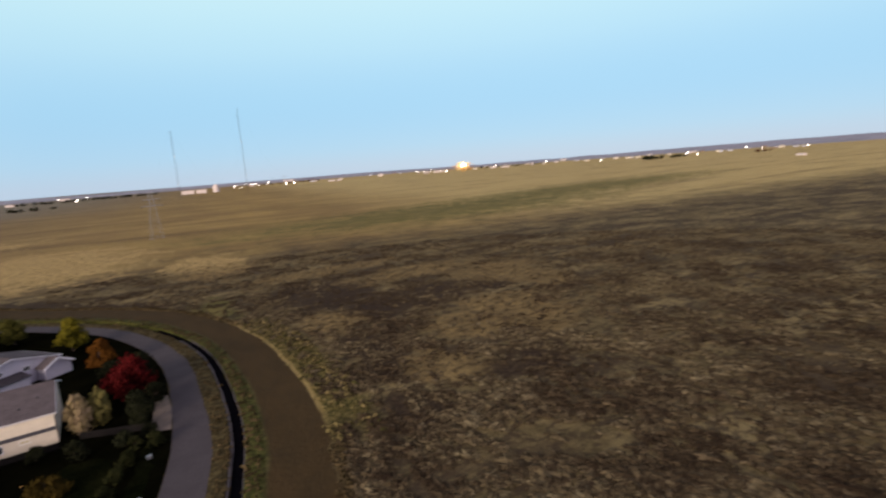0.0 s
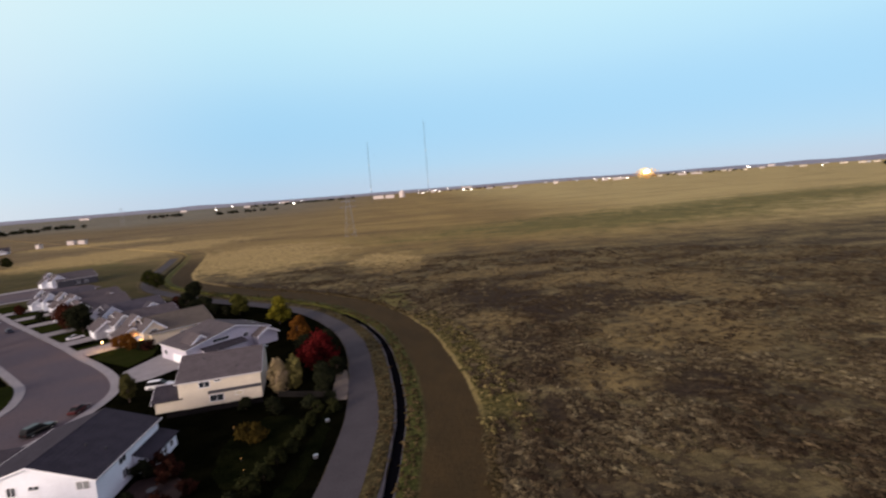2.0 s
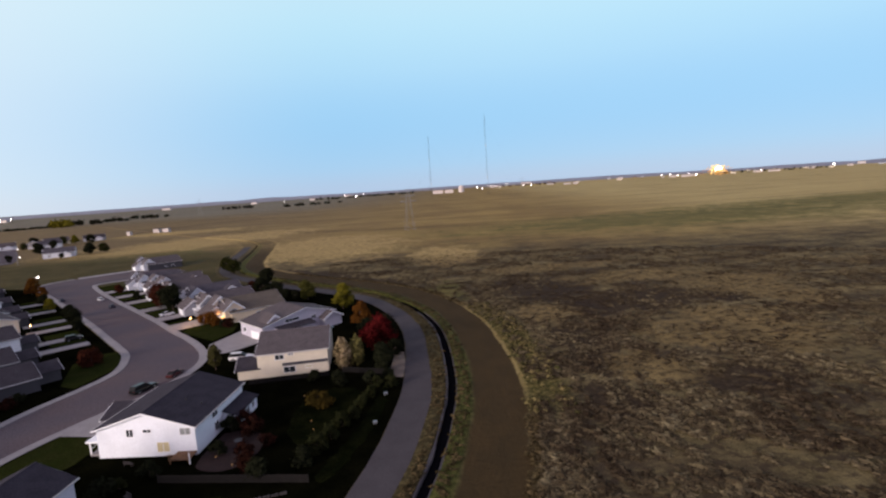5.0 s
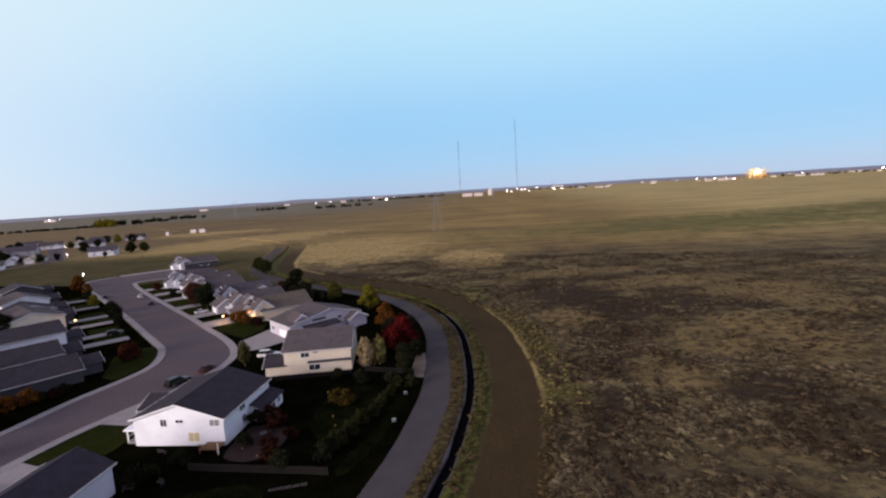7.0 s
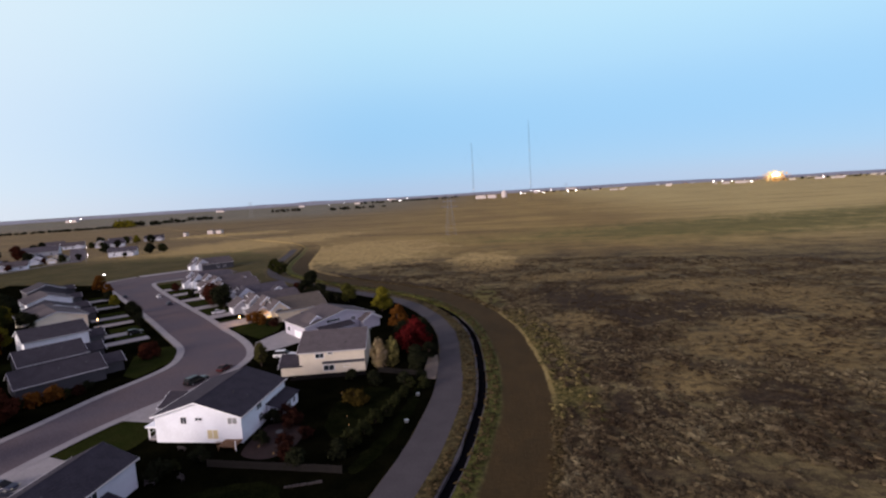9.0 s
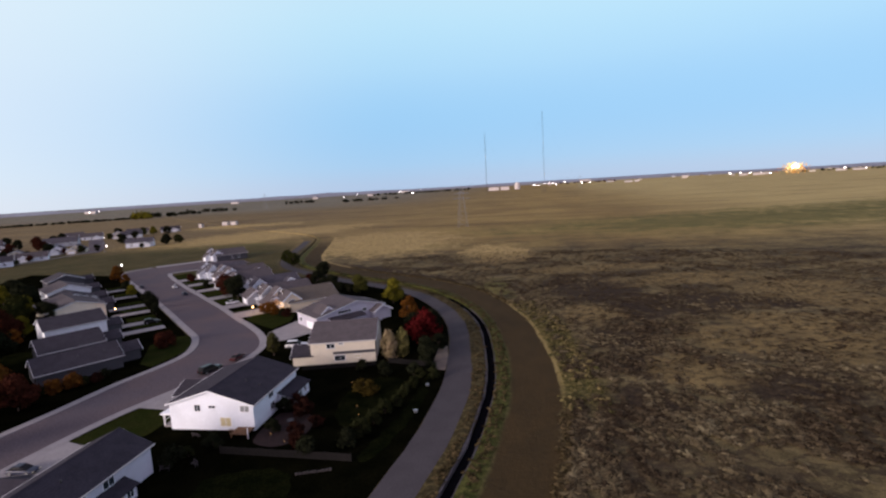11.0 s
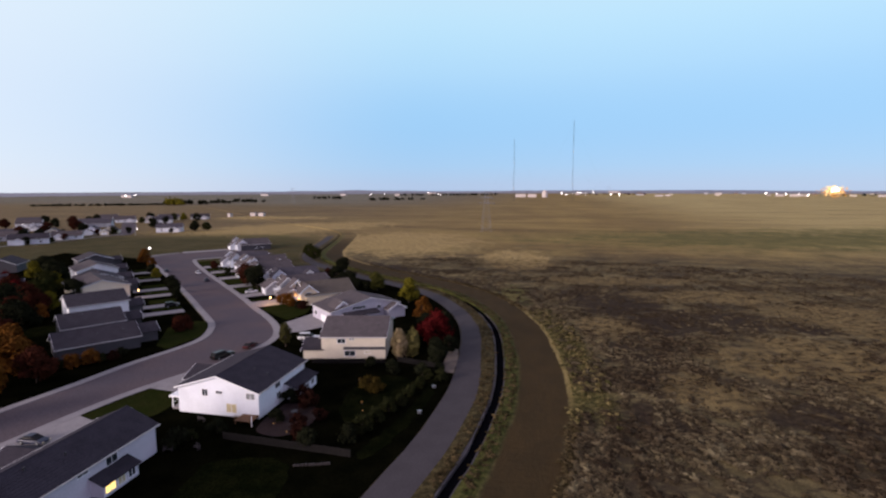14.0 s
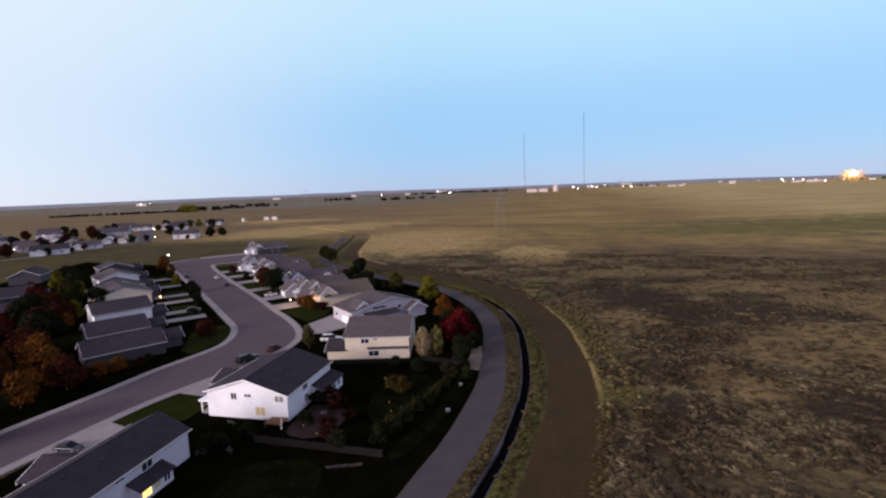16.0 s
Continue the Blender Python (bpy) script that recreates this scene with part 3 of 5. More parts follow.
def gable_house(label, x, y, rz, w, length, eave, ridge, wall, roof, windows=(), off=0.0, over=0.45, vents=2, group="", trim=None, category="house"):
    """A house with a gable roof, its ridge along its own y."""
    trim = trim or M_TRIM
    hs = holder("house", pose(x, y, 0.05, 0, 0, rz), label, category, group)
    part("wall", gable_body(w, length, eave, ridge - 0.05, off), wall, hs)
    for sgn in (-1, 1):
        half = w / 2 - sgn * off if sgn > 0 else w / 2 + off
        pitch = (ridge - eave) / half
        rf = part("roof", roof_slope(sgn * (w / 2 + over), off, length + 2 * over, eave - pitch * over, ridge), roof, hs)
        part("gutter", box(*sorted((sgn * (w / 2 + over), sgn * (w / 2 + over + 0.14))), -length / 2 - over, length / 2 + over, eave - pitch * over - 0.05, eave - pitch * over + 0.16), M_GUTTER, rf)
        for e in (-1, 1):
            bm = bmesh.new()
            y0 = e * (length / 2 + over)
            p = [(sgn * (w / 2 + over), eave - pitch * over - 0.12), (off, ridge - 0.12), (off, ridge + 0.1), (sgn * (w / 2 + over), eave - pitch * over + 0.1)]
            va = [bm.verts.new((q, y0 + e * 0.01, z)) for q, z in p]
            vb = [bm.verts.new((q, y0 + e * 0.06, z)) for q, z in p]
            bm.faces.new(va), bm.faces.new(vb)
            for i in range(4):
                bm.faces.new((va[i], va[(i + 1) % 4], vb[(i + 1) % 4], vb[i]))
            bmesh.ops.recalc_face_normals(bm, faces=bm.faces[:])
            part("fascia", bm, trim, rf)
    bm = bmesh.new()
    add_box(bm, off - 0.14, off + 0.14, -length / 2 - over, length / 2 + over, ridge + 0.1, ridge + 0.2)
    part("ridge_cap", bm, roof, hs)
    rng = random.Random(round(x * 7 + y))
    for i in range(vents):
        f = rng.uniform(0.25, 0.8)
        vy = rng.uniform(-0.4, 0.4) * length
        vx = (w / 2) * (1 - f)
        vz = eave + (ridge - eave) * f + 0.1
        part("roof_vent", tube((vx, vy, vz), (vx, vy, vz + 0.45), 0.12, 0.12), M_DARKMETAL, hs)
    for side, u, z, ww, hh, *rest in windows:
        pane = rest[0] if rest else M_PANE
        window_at(hs, on_side(side, w, length, u, z), ww, hh, pane, rest[1] if len(rest) > 1 else 2)
    return hs


def wing(hs, m, w, length, eave, ridge, wall, roof, name="garage", door=None, trim=None, side_door=None):
    """A lower gabled wing of a house; its ridge along its own y, its door at its -y end."""
    trim = trim or M_TRIM
    body = part(name, gable_body(w, length, eave, ridge - 0.05), wall, hs)
    body.matrix_local = m
    over = 0.5
    pitch = (ridge - eave) / (w / 2)
    for sgn in (-1, 1):
        part("wing_roof", roof_slope(sgn * (w / 2 + over), 0, length + 2 * over, eave - pitch * over, ridge), roof, body)
        bm = bmesh.new()
        y0 = -(length / 2 + over)
        p = [(sgn * (w / 2 + over), eave - pitch * over - 0.36), (0, ridge - 0.36), (0, ridge + 0.16), (sgn * (w / 2 + over), eave - pitch * over + 0.16)]
        va = [bm.verts.new((q, y0 - 0.01, z)) for q, z in p]
        vb = [bm.verts.new((q, y0 - 0.07, z)) for q, z in p]
        bm.faces.new(va), bm.faces.new(vb)
        for i in range(4):
            bm.faces.new((va[i], va[(i + 1) % 4], vb[(i + 1) % 4], vb[i]))
        bmesh.ops.recalc_face_normals(bm, faces=bm.faces[:])
        part("fascia", bm, trim, body)
    if door:
        bm = bmesh.new()
        dw = door
        for i in range(4):
            add_box(bm, -dw / 2, dw / 2, -length / 2 - 0.05, -length / 2 + 0.02, 0.05 + 0.54 * i, 0.56 + 0.54 * i)
        part("garage_door", bm, trim, body)
    if side_door:
        bm = bmesh.new()
        for i in range(4):
            add_box(bm, -w / 2 - 0.05, -w / 2 + 0.02, -side_door / 2, side_door / 2, 0.05 + 0.54 * i, 0.56 + 0.54 * i)
        part("garage_door", bm, trim, body)
    return body


def lean_to(hs, m, w, depth, low, high, wall, roof, windows=()):
    """A one-storey projection with a shed roof; it stands out along -y of m."""
    bm = bmesh.new()
    v = [bm.verts.new(q) for q in ((-w / 2, 0, -0.3), (w / 2, 0, -0.3), (w / 2, 0, high), (-w / 2, 0, high), (-w / 2, -depth, -0.3), (w / 2, -depth, -0.3), (w / 2, -depth, low), (-w / 2, -depth, low))]
    for f in ((4, 5, 6, 7), (0, 4, 7, 3), (5, 1, 2, 6), (7, 6, 2, 3), (1, 0, 3, 2)):
        bm.faces.new([v[i] for i in f])
    bmesh.ops.recalc_face_normals(bm, faces=bm.faces[:])
    body = part("sunroom", bm, wall, hs)
    body.matrix_local = m
    rf = part("shed_roof", roof_slope(-depth - 0.4, 0, w + 0.6, low - 0.4 * (high - low) / depth, high), roof, body)
    rf.matrix_local = pose(0, 0, 0.02, 0, 0, 90)
    for u, z, ww, hh, pane in windows:
        window_at(body, pose(u, -depth, z), ww, hh, pane, 2)
    return body


def porch(hs, m, w, depth, height, roof_mat):
    """A small front porch: floor, posts and a flat white roof, standing out along -y of m."""
    body = part("porch", box(-w / 2, w / 2, -depth, 0, -0.2, 0.35), M_CONCRETE, hs)
    body.matrix_local = m
    part("porch_roof", box(-w / 2 - 0.3, w / 2 + 0.3, -depth - 0.3, 0.0, height, height + 0.3), roof_mat, body)
    for u in (-w / 2 + 0.1, w / 2 - 0.1):
        part("post", box(u - 0.09, u + 0.09, -depth + 0.05, -depth + 0.23, 0.35, height), M_TRIM, body)
    part("rail", box(-w / 2 + 0.2, w / 2 - 0.2, -depth + 0.1, -depth + 0.16, 1.2, 1.28), M_TRIM, body)
    return body


# the white house
WH = gable_house("large white two-storey house with a dark shingle roof", -54.7, 82.4, 0, 16.4, 17.4, 4.95, 7.5, M_WHITE, M_ROOF_DARK,
                 [("S", -2.6, 4.15, 1.1, 1.2), ("S", 0.3, 4.4, 1.3, 0.5), ("S", 6.6, 4.1, 1.7, 1.1, M_PANE_SHADE), ("S", 2.7, 1.6, 2.0, 1.6, M_PANE_BLIND),
                  ("E", -2.2, 4.0, 1.7, 1.1), ("E", -2.0, 1.7, 1.3, 1.4)])
lean_to(WH, pose(8.2, 4.6, 0, 0, 0, 90), 8.4, 2.6, 2.3, 3.1, M_WHITE, M_ROOF_DARK, ((-2.2, 1.3, 1.0, 1.0, M_PANE), (0.2, 1.3, 1.0, 1.0, M_PANE), (2.4, 1.3, 1.0, 1.0, M_PANE)))
wing(WH, pose(-11.2, 4.6, 0, 0, 0, -90), 7.4, 6, 2.5, 4.0, M_WHITE, M_ROOF_DARK, door=4.8)
porch(WH, pose(-8.2, -6.2, 0, 0, 0, -90), 3.4, 2.2, 2.4, M_TRIM)
# the house before it
CH = gable_house("pale grey house with a dark roof and lit bay window", -60.9, 46.6, 1, 10.2, 27, 4.6, 6.9, M_PALEGREY, M_ROOF_DARK,
                 [("E", 5.2, 3.5, 1.9, 1.2), ("E", 0.6, 3.9, 1.6, 0.4), ("E", -6, 3.5, 1.8, 1.1)])
lean_to(CH, pose(5.1, 4.6, 0, 0, 0, 90), 6.0, 2.0, 1.9, 2.7, M_PALEGREY, M_ROOF_DARK, ((-1.9, 1.1, 1.6, 1.1, M_PANE_LIT), (0.0, 1.1, 1.2, 1.1, M_PANE_BLIND), (1.8, 1.1, 1.2, 1.1, M_PANE)))
wing(CH, pose(-8.0, 4.0, 0, 0, 0, -90), 7, 6, 2.6, 4.3, M_PALEGREY, M_ROOF_DARK, door=4.8)
# the tan house
TH = gable_house("tan two-storey house with a brown shingle roof", -43.6, 115.6, -78.6, 17.2, 15.4, 5.6, 8.4, M_TAN, M_ROOF_BROWN,
                 [("E", -2.9, 4.55, 1.9, 1.1), ("E", -0.4, 5.0, 1.1, 0.35), ("E", -0.9, 1.5, 2.5, 1.3), ("E", 3.3, 1.75, 1.2, 0.55, M_PANE_BLIND)], vents=3)
# dark strip standing in for the shadow line across this wall
part("shadow_strip", box(8.58, 8.74, -2.4, 7.72, 2.45, 3.1), M_SLATESIDE, TH)
wing(TH, pose(4.6, -9.9, 0), 7.4, 4.6, 2.5, 4.2, M_TAN, M_ROOF_DARK)
# the pale house behind it
EH = gable_house("pale blue-grey house with white eaves and a brown roof", -56.9, 147.2, 48, 23.6, 14, 4.1, 6.9, M_BLUESIDE, M_ROOF_BROWN,
                 [("S", -2.5, 4.3, 4.5, 0.8, M_PANE, 4), ("S", 4.5, 3.6, 1.4, 1.1), ("S", 8.4, 3.2, 1.4, 1.0), ("W", 4.6, 1.9, 1.6, 1.2)], off=1.8)
bm = bmesh.new()
for i in range(4):
    add_box(bm, -11.87, -11.78, -4.6, 0.4, 0.08 + 0.56 * i, 0.6 + 0.56 * i)
part("garage_door", bm, M_TRIM, EH, "white panelled garage door")
lean_to(EH, pose(-2.5, -7.0, 0), 11, 3.0, 2.7, 3.3, M_BLUESIDE, M_ROOF_SLATE)
wing(EH, pose(-7.2, -3.0, 0), 4.4, 5.0, 5.0, 6.6, M_BLUESIDE, M_ROOF_BROWN, name="dormer")
wing(EH, pose(9.5, -8.2, 0), 6, 3.0, 3.0, 4.6, M_BLUESIDE, M_ROOF_BROWN, name="bay")

# the row along the north-east side of the street: garage gables towards it
ROW = [(1.0, 3.0, 15.0, M_WARMCREAM, M_ROOF_TAN, "cream house with a tan roof and a lit porch"), (20.0, 1.5, 14.5, M_GREYSIDE, M_ROOF_BROWN, "grey house with a brown shingle roof"),
       (42.0, 5.0, 17.0, M_GREYSIDE, M_ROOF_GREY, "grey house with a grey roof behind dark trees"), (65.0, 1.5, 17.0, M_WHITE, M_ROOF_BROWN, "white-gabled house with a brown roof"),
       (85.0, 5.0, 16.0, M_GREYSIDE, M_ROOF_BROWN, "grey house with a brown roof"), (105.0, 1.5, 18.0, M_WHITE, M_ROOF_GREY, "white-gabled house with a grey shingle roof"),
       (180.0, 22.0, 20.0, M_SLATESIDE, M_ROOF_BROWN, "dark grey house with white gables at the end of the street")]
ORIGIN = Vector((-79.0, 165.5, 0))
for k, (along, back, wide, wall, roof, text) in enumerate(ROW):
    vr = random.Random(40 + k)
    c = ORIGIN + DIR * along + NRM * back
    deep, top = vr.uniform(17.0, 19), vr.uniform(6.5, 7.1)
    hs = gable_house(text, c.x, c.y, -46.2 + vr.uniform(-2, 2), wide, deep, vr.uniform(3.3, 3.8), top, wall, roof,
                     [("S", wide * 0.22, 3.6, 1.6, 1.3), ("S", -1, 4.6, 1.4, 1.0), ("E", 0, 1.6, 1.6, 1.1), ("E", 4, 1.6, 1.6, 1.1), ("N", 0, 4.4, 1.5, 1.1)], group="houses along the street", vents=3)
    # staggered gables near the street, all looking along it
    front = vr.uniform(1.6, 3.0)
    cap = M_ROOF_BROWN if k == 0 else roof
    pale = (M_WARMCREAM, M_GREYSIDE)[k] if k < 2 else M_WHITE
    wing(hs, pose(-2.6, -deep / 2 - front, 0, 0, 0, 90), vr.uniform(6.6, 7.4), 8.4, 2.9, vr.uniform(5.2, 5.6), pale, cap, side_door=4.8)
    ent = wing(hs, pose(wide * 0.16, -deep / 2 + 1.2, 0, 0, 0, 90), vr.uniform(5.6, 6.4), 9.0, vr.uniform(4.2, 4.6), vr.uniform(6.8, 7.4), pale, cap, name="entry_gable")
    window_at(ent, pose(0, -4.52, 3.6), 1.7, 1.5, M_PANE, 2)
    if k not in (1, 2):
        up = wing(hs, pose(-wide * 0.28, -deep / 2 - 0.4, 0, 0, 0, 90), 4.6, 5.0, 5.8, 7.8, pale, cap, name="upper_gable")
        window_at(up, pose(0, -2.52, 6.0), 1.3, 1.0, M_PANE, 2)
    if k in (2, 4):
        wing(hs, pose(wide / 2 - 1.2, 4.4, 0, 0, 0, 90), 6.0, 3.6, 3.8, 5.8, M_WHITE, roof, name="side_gable")
    porch(hs, pose(wide * 0.3, -deep / 2 - 1.8, 0), 3.0, 1.4, 2.4, M_TRIM)
    reach = NRM.dot(c) - 43.6
    sheet("driveway", street_quad((c.x, c.y), 0.2, 6.8 if k else 9.5, -reach, -13.0), 0.13, M_CONCRETE, "pale concrete driveway to the garage")
for a0, a1 in ((11.0, 14.0), (21.5, 41.5), (49.5, 68.5), (77, 102.5), (110.5, 132.5)):
    o = ORIGIN - NRM * (NRM.dot(ORIGIN) - 43.6)
    sheet("front_lawn", street_quad((o.x, o.y), a0, a1, 0, 9.5), 0.11, M_LAWN, "mown green front lawn between driveways")
sheet("driveway", [(-71.3, 123.9), (-75.2, 133.5), (-72.0, 145.6), (-69.7, 151.3), (-61.9, 140.0), (-60.6, 133.7), (-65.3, 126.4)], 0.13, M_CONCRETE, "wide pale concrete driveway")
sheet("driveway", [(-80.9, 57), (-80.2, 67), (-79.9, 68.5), (-71, 66), (-71, 57)], 0.13, M_CONCRETE, "pale concrete driveway to the garage")
sheet("driveway", [(-76.5, 82), (-70, 103), (-67.5, 103), (-67.5, 81)], 0.13, M_CONCRETE, "brownish concrete driveway to the garage")

# the row west of the street
U = math.degrees(math.atan2(0.82, 0.57))
WEST = [(-109.6, 101.2, U - 90, 11.0, 17.5, 3.2, 5.9, M_SLATESIDE, M_ROOF_SLATE, "grey corner house with a dark shingle roof"),
        (-123.6, 113.0, U - 90, 12.4, 14.5, 3.9, 6.6, M_SLATESIDE, M_ROOF_SLATE, "dark grey house with a dark shingle roof"),
        (-137.1, 127.8, U - 90, 14, 15.5, 6.0, 8.5, M_BRIGHT, M_ROOF_SLATE, "white house with a dark shingle roof"),
        (-168.6, 158.6, U, 17.6, 24, 4.5, 7.2, M_BUTTER, M_ROOF_BROWN, "cream house with a long brown roof"),
        (-183, 173, U, 15, 17, 3.8, 6.4, M_SLATESIDE, M_ROOF_SLATE, "dark grey house with a low dark roof"),
        (-205.5, 192.9, U, 16.0, 19, 4.1, 6.8, M_BRIGHT, M_ROOF_BROWN, "white house with a brown roof"),
        (-232, 218, U, 15, 15, 4.3, 7.2, M_SLATESIDE, M_ROOF_SLATE, "dark grey house with a dark roof"),
        (-262, 197, U - 20, 13, 16, 4.0, 7.0, M_SLATESIDE, M_ROOF_SLATE, "dark grey house behind dark trees"),
        (-214, 150, U - 90, 13, 16, 4.0, 7.0, M_SLATESIDE, M_ROOF_SLATE, "dark grey house behind dark trees"),
        (-184, 126, U - 90, 12, 14, 4.0, 6.6, M_SLATESIDE, M_ROOF_SLATE, "dark grey house behind dark trees")]
for x, y, rz, w, ln, ev, rd, wall, roof, text in WEST:
    hs = gable_house(text, x, y, rz, w, ln, ev, rd, wall, roof, [("E", 2, 1.6, 1.6, 1.1)] if rz == U else [], group="houses west of the street")
    e = 1 if rz == U else 0
    wing(hs, pose(w / 2 + 2.4, 2.2, 0, 0, 0, 90) if e else pose(-2.0, ln / 2 + 2.4, 0, 0, 0, 180), 6.4, 5.6, 2.8, 4.4, M_SLATESIDE, M_ROOF_SLATE, door=4.6)
for a0, a1 in ((12, 17), (24, 29), (44, 49), (58, 63), (84, 89), (108, 113)):
    sheet("driveway", street_quad((-105.5, 133), a0, a1, -1.2, -13.5), 0.13, M_CONCRETE, "pale concrete driveway to the garage")
    sheet("front_lawn", street_quad((-105.5, 133), a1 + 1, a1 + 9, -1.2, -10), 0.11, M_LAWN, "mown green front lawn between driveways")


# ---- trees ----
def leaf_mat(name, color, second):
    m = mat(name, color, 0.9, 0.35, 0.8, 6, 0, second=second, spread=0.12)
    n, l, b = nodes_of(m)
    b.inputs["Specular IOR Level"].default_value = 0.0
    return m


L_RED = leaf_mat("red_leaves", (0.070, 0.007, 0.007), (0.034, 0.005, 0.005))
L_ORANGE = leaf_mat("orange_leaves", (0.110, 0.044, 0.009), (0.060, 0.024, 0.007))
L_YELLOW = leaf_mat("yellow_green_leaves", (0.125, 0.105, 0.012), (0.06, 0.060, 0.010))
L_GREEN = leaf_mat("green_leaves", (0.026, 0.028, 0.008), (0.014, 0.017, 0.006))
L_DARK = leaf_mat("dark_green_leaves", (0.014, 0.016, 0.008), (0.009, 0.010, 0.006))
L_BROWN = leaf_mat("russet_leaves", (0.048, 0.014, 0.008), (0.024, 0.010, 0.007))
L_PALE = leaf_mat("pale_seed_heads", (0.27, 0.20, 0.12), (0.16, 0.13, 0.05))
TREES = {}


def tree_mesh(key, height, radius, leaf, seed, leaves=1500, size=0.34, trunk_h=0.28, tall=1.0, clumps=14):
    """A tree built round the origin: tapered trunk with limbs, and a crown of loose leaf clumps."""
    rng = random.Random(seed)
    tr = bmesh.new()
    top = Vector((rng.uniform(-0.2, 0.2), rng.uniform(-0.2, 0.2), height * 0.72))
    add_tube(tr, (0, 0, -0.3), (0, 0, height * trunk_h), height * 0.028, height * 0.02, 7)
    add_tube(tr, (0, 0, height * trunk_h), top, height * 0.02, height * 0.006, 6)
    centres = []
    for i in range(clumps):
        a = rng.uniform(0, 2 * math.pi)
        f = rng.uniform(0.0, 1.0)
        zz = height * (trunk_h + 0.08 + (0.86 - trunk_h) * f)
        spread = radius * math.sqrt(max(0.08, 1 - (2 * f - 0.85) ** 2)) * rng.uniform(0.45, 0.85)
        c = Vector((spread * math.cos(a), spread * math.sin(a), zz))
        centres.append((c, radius * rng.uniform(0.26, 0.5)))
        root = Vector((0, 0, height * (trunk_h + 0.5 * f * (0.72 - trunk_h))))
        add_tube(tr, root, root.lerp(c, 0.9), height * 0.011, height * 0.003, 4)
    verts, faces = [], []
    for i in range(leaves):
        c, r = centres[rng.randrange(len(centres))]
        while True:
            v = Vector([rng.gauss(0, 0.55) for _ in range(3)])
            if v.length < 1.25:
                break
        p = c + Vector((v.x * r, v.y * r, v.z * r * 0.85 * tall))
        n = (v.normalized() + Vector([rng.uniform(-0.8, 0.8) for _ in range(3)]) + Vector((0, 0, 0.4))).normalized()
        a = n.orthogonal().normalized()
        b = n.cross(a)
        th = rng.uniform(0, math.pi)
        a, b = a * math.cos(th) + b * math.sin(th), b * math.cos(th) - a * math.sin(th)
        s = size * rng.uniform(0.6, 1.3)
        k = len(verts)
        verts += [tuple(p + a * s), tuple(p + b * s * 0.6 + n * s * 0.15), tuple(p - a * s), tuple(p - b * s * 0.6 + n * s * 0.15)]
        faces.append((k, k + 1, k + 2, k + 3))
    me = bpy.data.meshes.new("crown")
    me.from_pydata(verts, [], faces)
    me.materials.append(leaf)
    tm = bpy.data.meshes.new("trunk")
    tr.to_mesh(tm)
    tr.free()
    tm.materials.append(M_BARK)
    TREES[key] = (tm, me)


def plant(key, x, y, s=1.0, turn=0.0, label="", category="tree", group="", name="tree"):
    tm, me = TREES[key]
    h = holder(name, pose(x, y, 0.06, 0, 0, turn) @ Matrix.Diagonal((s, s, s, 1)), label, category, group)
    for nm, d in (("trunk", tm), ("crown", me)):
        o = new(nm, d)
        o.parent = h
    return h


tree_mesh("red", 8.5, 4.0, L_RED, 1, 4200, 0.40, 0.16, 1.0, 22)
tree_mesh("orange", 7.0, 3.1, L_ORANGE, 2, 4200, 0.40, 0.16, 1.0, 22)
tree_mesh("yellow", 8.0, 3.2, L_YELLOW, 3, 4200, 0.40, 0.16, 1.0, 22)
tree_mesh("green", 8.0, 4.0, L_GREEN, 4, 4200, 0.40, 0.16, 1.0, 22)
tree_mesh("dark", 8.0, 3.8, L_DARK, 5, 4200, 0.40, 0.16, 1.0, 22)
tree_mesh("russet", 8.0, 4.0, L_BROWN, 6, 4200, 0.40, 0.16, 1.0, 22)
tree_mesh("poplar", 6.0, 1.6, leaf_mat("olive_leaves", (0.060, 0.056, 0.020), (0.030, 0.030, 0.012)), 17, 2600, 0.26, 0.10, 1.5, 24)
tree_mesh("pale", 7.4, 2.4, L_PALE, 7, 2600, 0.26, 0.06, 1.9, 26)
tree_mesh("olive", 8.0, 3.6, leaf_mat("olive_green_leaves", (0.062, 0.060, 0.014), (0.032, 0.034, 0.010)), 28, 4200, 0.40, 0.16, 1.0, 22)
tree_mesh("reedy", 7.2, 1.8, leaf_mat("straw_green_leaves", (0.135, 0.115, 0.040), (0.055, 0.055, 0.018)), 27, 2600, 0.24, 0.06, 2.1, 26)
tree_mesh("bush_dark", 2.2, 1.6, L_DARK, 8, 1100, 0.24, 0.08)
tree_mesh("bush_green", 2.2, 1.6, leaf_mat("dim_green_leaves", (0.019, 0.021, 0.008), (0.010, 0.012, 0.005)), 9, 1100, 0.22, 0.08)
tree_mesh("bush_russet", 2.4, 1.7, leaf_mat("dim_russet_leaves", (0.026, 0.0095, 0.0065), (0.014, 0.007, 0.005)), 10, 1100, 0.24, 0.08)
tree_mesh("bush_orange", 3.2, 2.2, L_ORANGE, 12, 1300, 0.26, 0.08)
tree_mesh("bush_big", 3.6, 2.9, L_BROWN, 13, 1800, 0.28, 0.06)
tree_mesh("bush_yellow", 2.6, 2.0, leaf_mat("dim_ochre_leaves", (0.044, 0.030, 0.007), (0.022, 0.017, 0.005)), 11, 1100, 0.22, 0.08)
